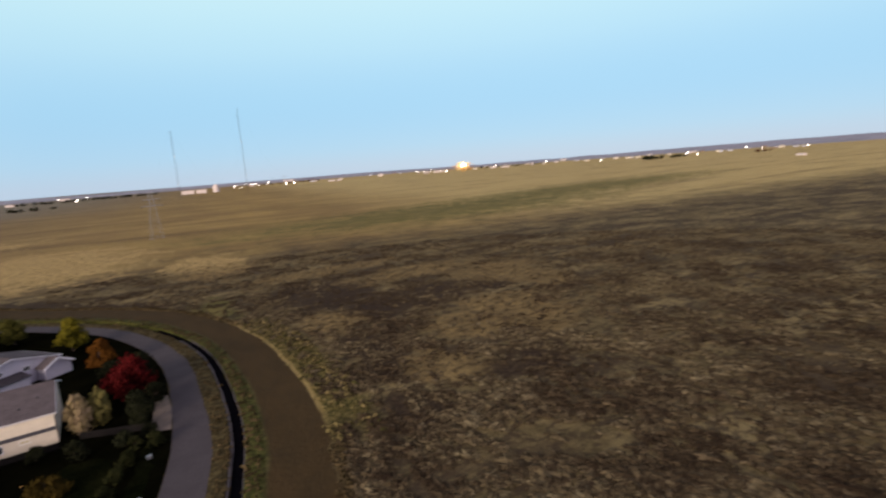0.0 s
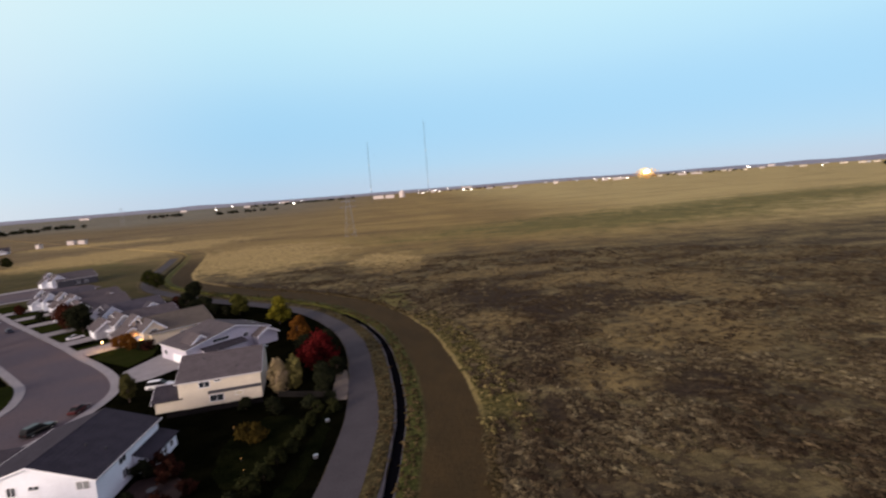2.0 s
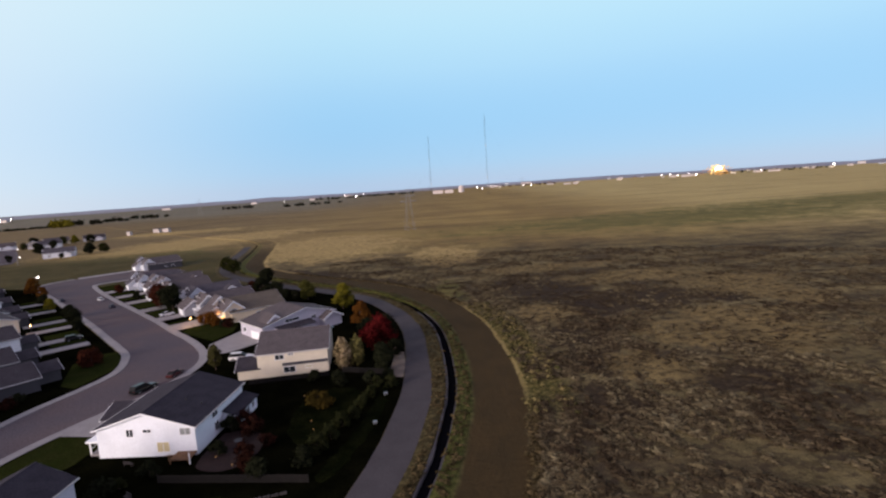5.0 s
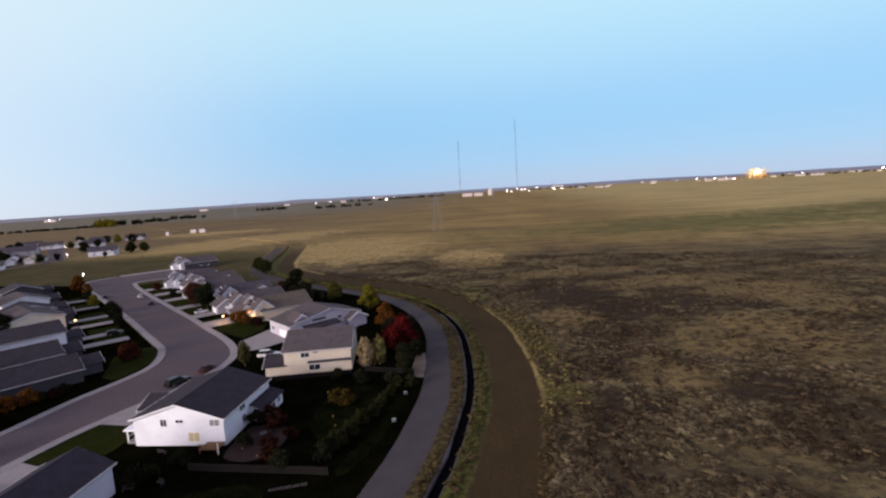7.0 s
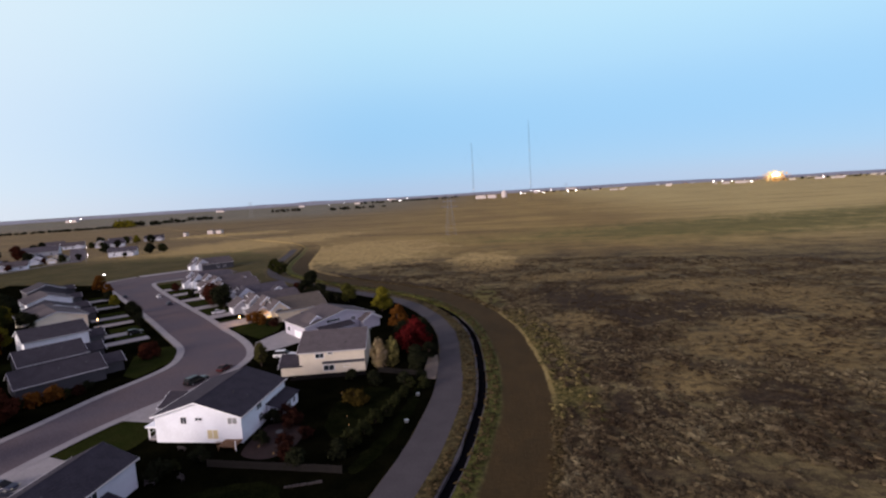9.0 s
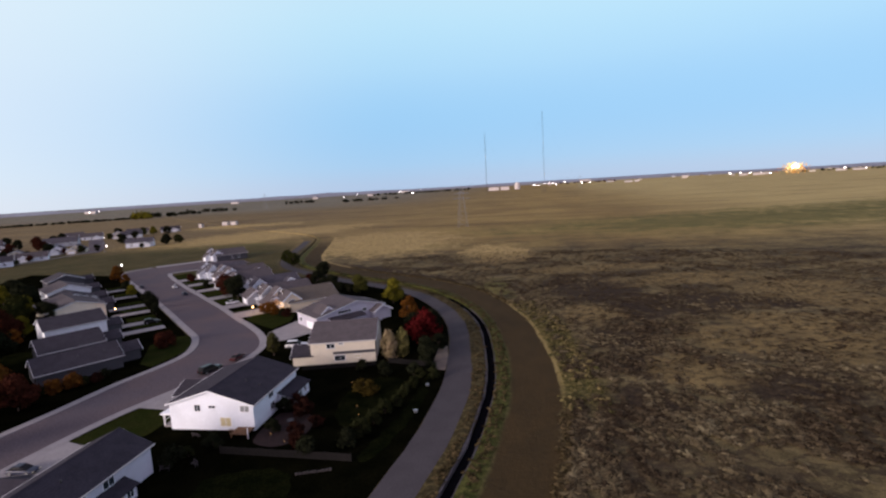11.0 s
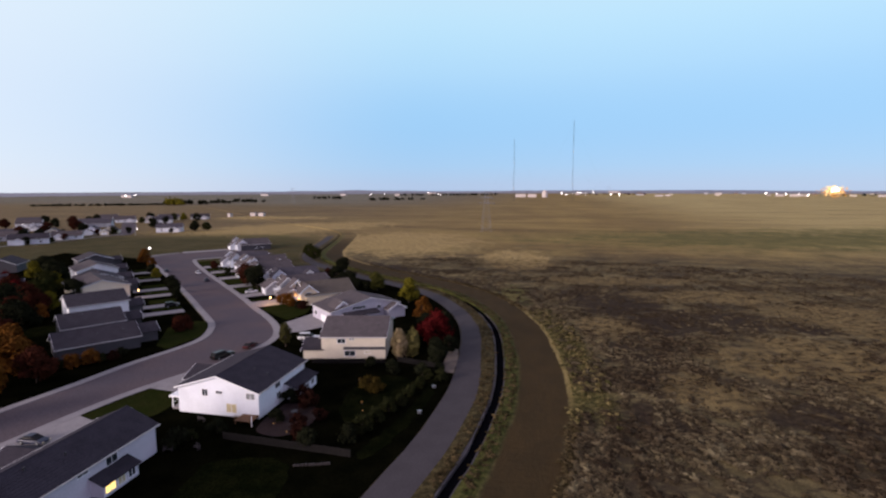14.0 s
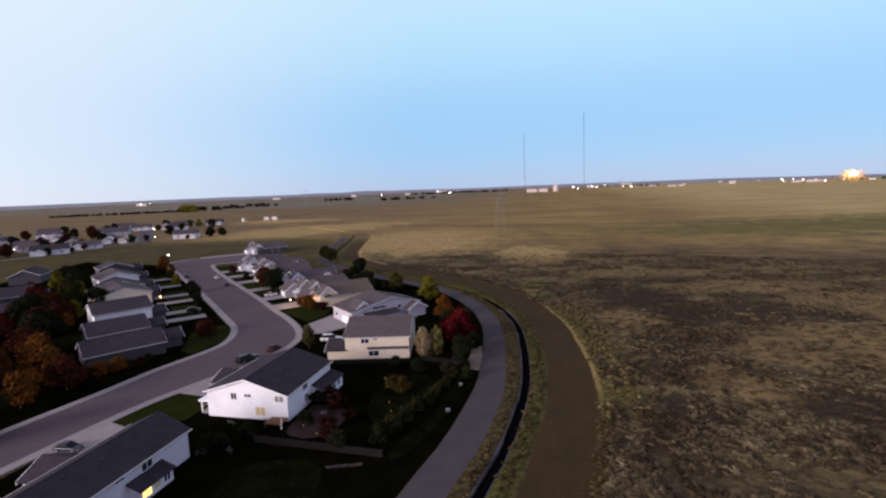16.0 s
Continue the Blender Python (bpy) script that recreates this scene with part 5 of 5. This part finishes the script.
ribbon(bm, smooth_line([(-560, 520), (-500, 562), (-468, 588), (-447, 640), (-441, 700), (-436, 760), (-400, 830), (-330, 900)], 8), -3, 3, -0.1, 0.08)
tagged(part("dirt_road", bm, M_DIRT), "reddish dirt road past the far field", "road", "", "structure")


# ---- pylons, far fields, horizon ----
def pylon(x, y, h, rz):
    p = holder("pylon", pose(x, y, 0, 0, 0, rz), "grey steel lattice power pylon on the prairie", "pylon", "power pylons")
    b0, b1 = h * 0.11, h * 0.025
    at = lambda sx, sy, f: Vector((sx * (b0 + (b1 - b0) * f), sy * (b0 + (b1 - b0) * f), h * f))
    for sx in (-1, 1):
        for sy in (-1, 1):
            part("leg", tube(at(sx, sy, 0), at(sx, sy, 1), 0.08, 0.06, n=4), M_METAL, p)
    bm = bmesh.new()
    cs = [(-1, -1), (1, -1), (1, 1), (-1, 1)]
    for i in range(9):
        for a, b in zip(cs, cs[1:] + cs[:1]):
            add_tube(bm, at(*a, i / 9), at(*b, (i + 1) / 9), 0.035, 0.035, 3)
            add_tube(bm, at(*b, i / 9), at(*a, (i + 1) / 9), 0.035, 0.035, 3)
    part("bracing", bm, M_METAL, p)
    for f, w in ((0.70, 0.20), (0.83, 0.16), (0.96, 0.12)):
        arm = part("cross_arm", box(-h * w, h * w, -0.2, 0.2, h * f - 0.2, h * f + 0.15), M_METAL, p)
        for s in (-1, 1):
            part("insulator", tube((s * h * w * 0.95, 0, h * f - 1.6), (s * h * w * 0.95, 0, h * f - 0.2), 0.1, 0.1, n=5), M_DARKMETAL, arm)
    return p


pylon(-53, 463, 38, 20)
pylon(-640, 1200, 40, 20)
pylon(190, 1700, 42, 20)
for x, y, w, h in ((-417, 663, 8, 5), (-404, 663, 8, 5), (-440, 640, 4, 5)):
    far_block("shed", x, y, w, 6, h, M_PALEWALL, "small pale shed on the far field")
# lights and buildings low on the horizon
rng = random.Random(9)


def horizon_light(az, dist, z, size, m=None):
    """A lamp cluster seen far off; az: run to the right per metre ahead."""
    y = dist / math.sqrt(1 + az * az)
    b = holder("yard_light", pose(az * y, y, 0), "distant yard lamp on a pole near the horizon", "lamp", "distant lamps")
    part("pole", tube((0, 0, -1), (0, 0, z), 0.3, 0.2, n=5), M_DARKMETAL, b)
    part("lamp", box(-size, size, -1.0, 1.0, z - size * 0.45, z + size * 0.45, bevel=0.3), m or L_WHITE, b)


for az, size in ((-0.955, 5), (-0.93, 3), (-0.36, 3), (-0.33, 3), (-0.24, 4), (-0.215, 5), (-0.2, 3), (0.025, 5), (0.034, 3), (0.045, 3), (0.054, 3), (0.06, 4), (0.068, 3), (0.083, 4), (0.115, 5), (0.13, 4), (0.378, 4), (0.395, 3), (0.41, 5), (0.43, 4), (0.445, 4), (0.565, 4), (0.60, 4), (0.70, 6), (0.86, 3), (1.15, 5), (1.19, 4), (1.38, 4), (1.45, 3), (1.66, 5)):
    horizon_light(az, 2500 + rng.uniform(-300, 500), rng.uniform(3, 14), size * 0.5)
for az, dist, w, h in ((0.12, 3300, 60, 11), (0.40, 2450, 26, 8), (0.425, 2420, 34, 9), (0.44, 2500, 22, 7), (0.56, 2500, 30, 8), (0.59, 2480, 40, 7), (0.75, 3300, 30, 12), (-0.23, 2900, 44, 9), (-0.95, 2600, 50, 9), (1.17, 2900, 40, 8), (1.62, 1400, 12, 5), (0.2, 2300, 30, 6), (0.215, 2310, 18, 7), (-0.3, 2500, 36, 8), (-0.6, 2700, 40, 8), (-0.42, 2600, 26, 8), (0.3, 2900, 28, 8), (0.66, 2700, 24, 9)):
    y = dist / math.sqrt(1 + az * az)
    far_block("far_building", az * y, y, w, 16, h, M_PALEWALL, "low pale building near the horizon")
for k in range(44):
    az, dist = 0.05 + 1.6 * (k / 43) ** 1.2 + rng.uniform(-0.03, 0.03), rng.uniform(2500, 3200)
    y = dist / math.sqrt(1 + az * az)
    far_block("far_building", az * y, y, rng.uniform(8, 26), 14, rng.uniform(4, 8), rng.choice((M_PALEWALL, M_GREYSIDE, M_BROWNSIDE, M_TAN)), "low far building in the belt below the hills")
# woods: long low belts of trees far away
def far_woods(x0, y0, x1, y1, n, h, seed, leaf):
    r = random.Random(seed)
    verts, faces = [], []
    for i in range(n):
        f = r.random()
        c = Vector((x0 + (x1 - x0) * f + r.uniform(-14, 14), y0 + (y1 - y0) * f + r.uniform(-14, 14), 0))
        hh, rr = h * r.uniform(0.6, 1.2), h * r.uniform(0.35, 0.65)
        for q in range(34):
            v = Vector([r.gauss(0, 0.5) for _ in range(3)])
            p = c + Vector((v.x * rr, v.y * rr, hh * 0.5 + v.z * hh * 0.33))
            p.z = max(0.4, p.z)
            a, s = r.uniform(0, 6.3), h * 0.16
            u, w = Vector((math.cos(a), math.sin(a), r.uniform(-0.4, 0.4))) * s, Vector((0, r.uniform(-0.4, 0.4), 1)) * s
            k = len(verts)
            verts += [tuple(p + u), tuple(p + w), tuple(p - u), tuple(p - w)]
            faces.append((k, k + 1, k + 2, k + 3))
    me = bpy.data.meshes.new("far_woods")
    me.from_pydata(verts, [], faces)
    me.materials.append(leaf)
    return tagged(new("far_woods", me), "belt of small trees along a far field edge", "trees", "", "stuff")


far_woods(-1130, 930, -905, 1056, 150, 5.5, 1, L_DARK)
far_woods(-892, 1046, -856, 1054, 22, 16, 2, L_YELLOW)
for x, y in ((-884, 1117), (-862, 1090), (-840, 1113), (-866, 1189), (-826, 1185), (-834, 1268), (-792, 1260)):
    far_woods(x - 12, y, x + 12, y + 6, 6, 11, 3 + x % 7, L_DARK)
far_woods(-789, 1645, -720, 1660, 14, 11, 13, L_DARK)
far_woods(-560, 1500, -400, 1560, 20, 10, 4, L_DARK)
far_woods(-700, 2300, -250, 2500, 60, 11, 5, L_DARK)
far_woods(150, 2700, 500, 2600, 40, 10, 6, L_BROWN)
far_woods(1350, 1350, 1430, 1356, 16, 14, 7, L_DARK)
far_woods(1490, 1362, 1560, 1370, 14, 11, 17, L_DARK)
far_woods(1100, 2300, 1500, 2200, 30, 10, 8, L_DARK)
far_woods(1650, 1150, 1700, 1160, 8, 9, 9, L_BROWN)
# distance haze is put into the hills' pale blue-grey colour
M_HAZY_HILL = mat("hazy_far_hills", (0.23, 0.23, 0.265), 1.0, 0.25, 0.004, 0.03, 0)
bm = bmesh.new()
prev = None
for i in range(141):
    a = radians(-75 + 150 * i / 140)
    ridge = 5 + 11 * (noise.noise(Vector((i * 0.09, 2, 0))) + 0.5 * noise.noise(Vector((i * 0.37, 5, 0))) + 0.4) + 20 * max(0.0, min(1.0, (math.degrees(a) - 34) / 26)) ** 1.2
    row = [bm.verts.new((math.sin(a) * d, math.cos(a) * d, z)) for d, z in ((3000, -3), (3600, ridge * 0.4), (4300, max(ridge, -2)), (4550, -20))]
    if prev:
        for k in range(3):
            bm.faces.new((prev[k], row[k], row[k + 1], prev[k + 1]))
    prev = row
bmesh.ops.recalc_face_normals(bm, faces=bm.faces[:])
tagged(part("hills", bm, M_HAZY_HILL), "low hills along the horizon, coloured blue-grey for haze", "hills", "", "structure")


# ---- grass ----
M_TUFT = bpy.data.materials.new("dry_tufts")
n, l, b = nodes_of(M_TUFT)
geo, ramp = n.new("ShaderNodeNewGeometry"), n.new("ShaderNodeValToRGB")
TUFT_TONES = ((0.0, (0.034, 0.023, 0.014)), (0.4, (0.066, 0.049, 0.028)), (0.85, (0.106, 0.081, 0.046)), (1.0, (0.165, 0.130, 0.076)))
while len(ramp.color_ramp.elements) < len(TUFT_TONES):
    ramp.color_ramp.elements.new(0.5)
for e, (pos, col) in zip(ramp.color_ramp.elements, TUFT_TONES):
    e.position, e.color = pos, (*col, 1)
l.new(geo.outputs["Random Per Island"], ramp.inputs["Fac"])
# stands of russet stems among the straw ones
stand, stand_at, stand_mix = n.new("ShaderNodeTexNoise"), n.new("ShaderNodeMapRange"), n.new("ShaderNodeMixRGB")
stand.inputs["Scale"].default_value, stand.inputs["Detail"].default_value, stand.inputs["Roughness"].default_value = 0.045, 6, 0.65
for key, x in (("From Min", 0.43), ("From Max", 0.56), ("To Min", 0.0), ("To Max", 1.0)):
    stand_at.inputs[key].default_value = x
l.new(geo.outputs["Position"], stand.inputs["Vector"])
l.new(stand.outputs["Fac"], stand_at.inputs["Value"])
l.new(stand_at.outputs["Result"], stand_mix.inputs["Fac"])
russet = n.new("ShaderNodeMixRGB")
russet.blend_type = "MULTIPLY"
russet.inputs["Fac"].default_value, russet.inputs["Color2"].default_value = 1.0, (0.60, 0.565, 0.55, 1)
l.new(ramp.outputs["Color"], russet.inputs["Color1"])
straw_tone = n.new("ShaderNodeMixRGB")
straw_tone.blend_type = "MULTIPLY"
straw_tone.inputs["Fac"].default_value, straw_tone.inputs["Color2"].default_value = 1.0, (1.13, 1.16, 1.10, 1)
l.new(ramp.outputs["Color"], straw_tone.inputs["Color1"])
l.new(russet.outputs["Color"], stand_mix.inputs["Color1"])
l.new(straw_tone.outputs["Color"], stand_mix.inputs["Color2"])
l.new(stand_mix.outputs["Color"], b.inputs["Base Color"])
b.inputs["Roughness"].default_value = 1.0
b.inputs["Specular IOR Level"].default_value = 0.05
M_WEED = bpy.data.materials.new("yellow_weeds")
n, l, b = nodes_of(M_WEED)
geo, ramp = n.new("ShaderNodeNewGeometry"), n.new("ShaderNodeValToRGB")
ramp.color_ramp.elements[0].color, ramp.color_ramp.elements[1].color = (0.026, 0.021, 0.010, 1), (0.092, 0.066, 0.032, 1)
l.new(geo.outputs["Random Per Island"], ramp.inputs["Fac"])
l.new(ramp.outputs["Color"], b.inputs["Base Color"])
b.inputs["Roughness"].default_value = 1.0
b.inputs["Specular IOR Level"].default_value = 0.0


M_GOLD = bpy.data.materials.new("golden_weeds")
n, l, b = nodes_of(M_GOLD)
geo, ramp = n.new("ShaderNodeNewGeometry"), n.new("ShaderNodeValToRGB")
ramp.color_ramp.elements[0].color, ramp.color_ramp.elements[1].color = (0.036, 0.036, 0.013, 1), (0.180, 0.140, 0.060, 1)
l.new(geo.outputs["Random Per Island"], ramp.inputs["Fac"])
l.new(ramp.outputs["Color"], b.inputs["Base Color"])
b.inputs["Roughness"].default_value = 1.0
b.inputs["Specular IOR Level"].default_value = 0.0


def tufts(name, spots, size, tall, material, label, seed, blades=9):
    """Clumps of dead stems: each a fan of ragged blades leaning outwards from its heart."""
    r = np.random.RandomState(seed)
    verts, faces = [], []
    for x, y, z, s in spots:
        lie, stretch = r.rand() * 3.14, 1.0 + 0.9 * r.rand()
        cl, sl = math.cos(lie), math.sin(lie)
        heart = len(verts)
        verts.append((x, y, z + tall * s * (0.5 + 0.3 * r.rand())))
        turn = r.rand() * 6.28
        for i in range(blades):
            a = turn + 6.283 * (i + 0.7 * r.rand()) / blades
            q = size * s * (0.45 + 0.75 * r.rand())
            k = len(verts)
            for at, f_, h_ in ((a - 0.30, 0.66, 0.30 + 0.35 * r.rand()), (a, 1.0, 0.05 + 0.55 * r.rand()), (a + 0.30, 0.66, 0.15 + 0.35 * r.rand())):
                u, w = math.cos(at) * q * f_ * stretch, math.sin(at) * q * f_
                verts.append((x + u * cl - w * sl, y + u * sl + w * cl, z + tall * s * h_))
            faces.append((heart, k, k + 1, k + 2))
    me = bpy.data.meshes.new(name)
    me.from_pydata(verts, [], faces)
    me.materials.append(material)
    return tagged(new(name, me), label, "grass", "", "stuff")


channel_right = normals_of(channel)


def in_spot(x, y, spots_, grow=1.0):
    for cx, cy, rx, ry, turn in spots_:
        c, s = math.cos(radians(turn)), math.sin(radians(turn))
        u, v = ((x - cx) * c + (y - cy) * s) / rx, ((y - cy) * c - (x - cx) * s) / ry
        if u * u + v * v < grow * (1 + 0.9 * noise.noise(Vector((x, y, 0)) * 0.09)):
            return True
    return False


r = np.random.RandomState(3)
spots = []
tries = r.rand(190000, 4)
for a, c, d_, e_ in tries:
    reach, az = 48 + 240 * a ** 1.25, radians(-16 + 84 * c)
    x, y = reach * math.sin(az), reach * math.cos(az)
    v = Vector((x, y, 0))
    k = min(range(0, len(channel), 3), key=lambda q: (channel[q] - v).length_squared) if x < 20 else None
    if k is not None and (v - channel[k]).dot(channel_right[k]) < 15.5:
        continue
    if 0.6 * noise.noise(v * 0.07) + 0.7 * noise.noise(Vector((x * 0.35, y * 0.22, 3))) + 0.5 * (d_ - 0.5) < 0.02:
        continue
    if in_spot(x, y, STRAW_SPOTS) and d_ < 0.84:
        continue
    if in_spot(x, y, DARK_SPOTS) and d_ < 0.62:
        continue
    big = 1.4 if reach < 150 and (e_ * 977) % 1 < 0.16 else 1.0
    spots.append((x, y, 0.02, (0.5 + 0.9 * e_ * e_) * big))
tufts("dry_grass", spots, 0.60, 0.36, M_TUFT, "tufts of dry brown prairie grass", 4)
weeds, gold = [], []
cn = normals_of(channel)
for i, p in enumerate(channel):
    if 40 < p.y < 240:
        for q in range(26):
            d_ = random.Random(i * 31 + q).choice((-1, 1, 1, 2, 2, 2))
            f = random.Random(i * 57 + q * 3).random()
            o = path_edge(p.y) + 0.35 + (-1.5 - path_edge(p.y)) * f if d_ < 0 else 1.1 + 2.6 * f if d_ == 1 else 14.2 + (8.5 if 84 < p.y < 158 else 1.5) * f
            loose = 1.0 if d_ == 2 else 0.25
            v = p + cn[i] * o + Vector((random.Random(i + q * 91).uniform(-loose, loose), random.Random(i * 7 + q).uniform(-1, 1), 0))
            (gold if d_ == 2 and 84 < p.y < 158 else weeds).append((v.x, v.y, 0.05, 0.4 + 0.8 * random.Random(i * 3 + q * 17).random()))
tufts("weeds", weeds, 0.5, 0.5, M_WEED, "yellow dry weeds along the ditch banks", 6)
tufts("tall_weeds", gold, 0.55, 0.9, M_GOLD, "tall yellow-green weeds beside the dirt track", 8)


# ---- fences and yard things ----
def fence(x0, y0, x1, y1, h=1.3, text="weathered cedar board fence round the yard"):
    """A board fence: posts, rails and boards."""
    a, b = Vector((x0, y0, 0)), Vector((x1, y1, 0))
    ln = (b - a).length
    turn = math.degrees(math.atan2(y1 - y0, x1 - x0))
    f = holder("fence", pose(x0, y0, 0.06, 0, 0, turn), text, "fence", "yard fences")
    bays = max(1, round(ln / 2.4))
    board = box(-0.14, 0.14, -0.012, 0.012, 0.05, h)
    me = bpy.data.meshes.new("board")
    board.to_mesh(me)
    board.free()
    me.materials.append(M_FENCE)
    for i in range(bays + 1):
        u = ln * i / bays
        part("post", box(u - 0.05, u + 0.05, 0.015, 0.115, -0.3, h + 0.08), M_FENCE, f)
    for z in (0.35, h - 0.3):
        part("rail", box(0, ln, 0.013, 0.06, z, z + 0.09), M_FENCE, f)
    n_ = int(ln / 0.3)
    for i in range(n_):
        o = new("board", me)
        o.parent = f
        o.location = (0.15 + i * ln / n_, 0, 0.02 * math.sin(i * 12.9))
    return f


fence(-48.4, 65.9, -36.6, 65.3)
fence(-36.6, 65.3, -25.6, 64.7)
fence(-31, 107.5, -19.0, 104.6, 1.3)
fence(-50.5, 102.4, -33.5, 105.8, 1.2)
sheet("patio", [(p.x, p.y) for p in smooth_line([(-45.6, 73.2), (-44.6, 69.6), (-40.5, 68.4), (-37.4, 70.6), (-36.6, 75.0), (-38.0, 79.2), (-41.2, 81.6), (-45.4, 80.6)], 0.6)], 0.10, M_DECKING, "red-brown paved patio with a rounded edge beside the white house")
sheet("concrete_pad", [(-19.6, 103.4), (-16.6, 102.8), (-17.2, 112), (-18.4, 119.5), (-20.6, 119.5), (-20.2, 110)], 0.09, M_PAD, "pale concrete pad beside the path")


def garden_table(x, y, s, text):
    t = holder("garden_table", pose(x, y, 0.1), text, "table")
    part("tabletop", tube((0, 0, 0.70), (0, 0, 0.74), 0.6 * s, 0.6 * s, n=18), M_DARKMETAL, t)
    part("stem", tube((0, 0, 0), (0, 0, 0.70), 0.06, 0.06), M_DARKMETAL, t)
    part("foot", tube((0, 0, 0), (0, 0, 0.05), 0.3, 0.25, n=12), M_DARKMETAL, t)


def bench(x, y, rz):
    t = holder("garden_bench", pose(x, y, 0.1, 0, 0, rz), "weathered garden bench in the dark yard", "bench")
    part("seat", box(-0.75, 0.75, -0.22, 0.22, 0.40, 0.45), M_STONE, t)
    part("backrest", box(-0.75, 0.75, 0.20, 0.26, 0.5, 0.9), M_STONE, t)
    for u in (-0.65, 0.65):
        for v in (-0.18, 0.18):
            part("leg", box(u - 0.04, u + 0.04, v - 0.04, v + 0.04, 0, 0.40), M_STONE, t)


garden_table(-41, 76.5, 1.2, "round metal table on the patio")
bench(-56.2, 71.0, 170)
bench(-54.4, 60.6, 20)
bench(-50.4, 62.2, -30)


def path_light(x, y, text):
    p = holder("garden_lamp", pose(x, y, 0.1), text, "lamp", "garden lamps")
    part("stake", tube((0, 0, -0.1), (0, 0, 0.5), 0.03, 0.03), M_DARKMETAL, p)
    part("bulb", tube((0, 0, 0.45), (0, 0, 0.62), 0.08, 0.06, n=8), L_GARDEN, p)


path_light(-42.5, 71.7, "small amber lamp on the patio")
path_light(-38.8, 69.3, "small amber lamp on the patio")


path_light(-35.5, 94.3, "small amber lamp in the dark yard")
path_light(-29.2, 79.5, "small amber lamp in the dark yard")
path_light(-30.7, 83.1, "small amber lamp in the dark yard")


def stone_border(x0, y0, x1, y1):
    """A row of low edging stones."""
    a, b = Vector((x0, y0, 0.07)), Vector((x1, y1, 0.07))
    n_ = round((b - a).length / 0.55)
    turn = math.degrees(math.atan2(y1 - y0, x1 - x0))
    h = holder("stone_border", pose(x0, y0, 0.07, 0, 0, turn), "row of pale edging stones in the back yard", "garden edging")
    rr = random.Random(round(x0 * 9))
    for i in range(n_):
        w = rr.uniform(0.36, 0.5)
        part("stone", box(i * 0.55, i * 0.55 + w, rr.uniform(-0.22, -0.16), rr.uniform(0.14, 0.2), -0.1, rr.uniform(0.22, 0.34), bevel=0.05), M_STONE, h)
    return h


stone_border(-33.0, 60.7, -28.0, 62.3)


def corner_deck(x, y):
    """A small brown timber deck under the upper floor's corner, with a white post."""
    d = holder("timber_deck", pose(x, y, 0.4), "small brown timber deck at the white house corner", "deck")
    for i in range(9):
        part("plank", box(-1.6, 1.6, -1.35 + 0.3 * i, -1.08 + 0.3 * i, 0.42, 0.47), M_DECKWOOD, d)
    for u in (-1.5, 1.5):
        part("joist", box(u - 0.06, u + 0.06, -1.3, 1.3, 0.27, 0.415), M_DECKWOOD, d)
        part("leg", box(u - 0.07, u + 0.07, -1.25, -1.11, -0.4, 0.265), M_DECKWOOD, d)
    for i in range(9):
        part("baluster", box(-1.58 + 0.37 * i, -1.50 + 0.37 * i, -1.42, -1.36, 0.3, 1.3), M_DECKWOOD, d)
    part("hand_rail", box(-1.65, 1.65, -1.46, -1.32, 1.305, 1.38), M_DECKWOOD, d)
    part("white_post", box(1.72, 1.83, -1.41, -1.30, -0.4, 1.6), M_TRIM, d, "white painted post")


M_DECKWOOD = mat("stained_decking", (0.16, 0.085, 0.045), 0.7, 0.2, 1.0, 10, 0.2, spread=0.15)
corner_deck(-48.0, 72.2)


def utility_box(x, y):
    u = holder("utility_box", pose(x, y, 0.06, 0, 0, 15), "small pale utility box in the grass strip", "utility box", "utility boxes")
    part("cabinet", box(-0.35, 0.35, -0.25, 0.25, 0.0, 0.5, bevel=0.04), M_METAL, u)
    part("lid", box(-0.38, 0.38, -0.28, 0.28, 0.5, 0.55), M_METAL, u)


utility_box(-19.0, 93.8)
utility_box(-19.0, 81.7)
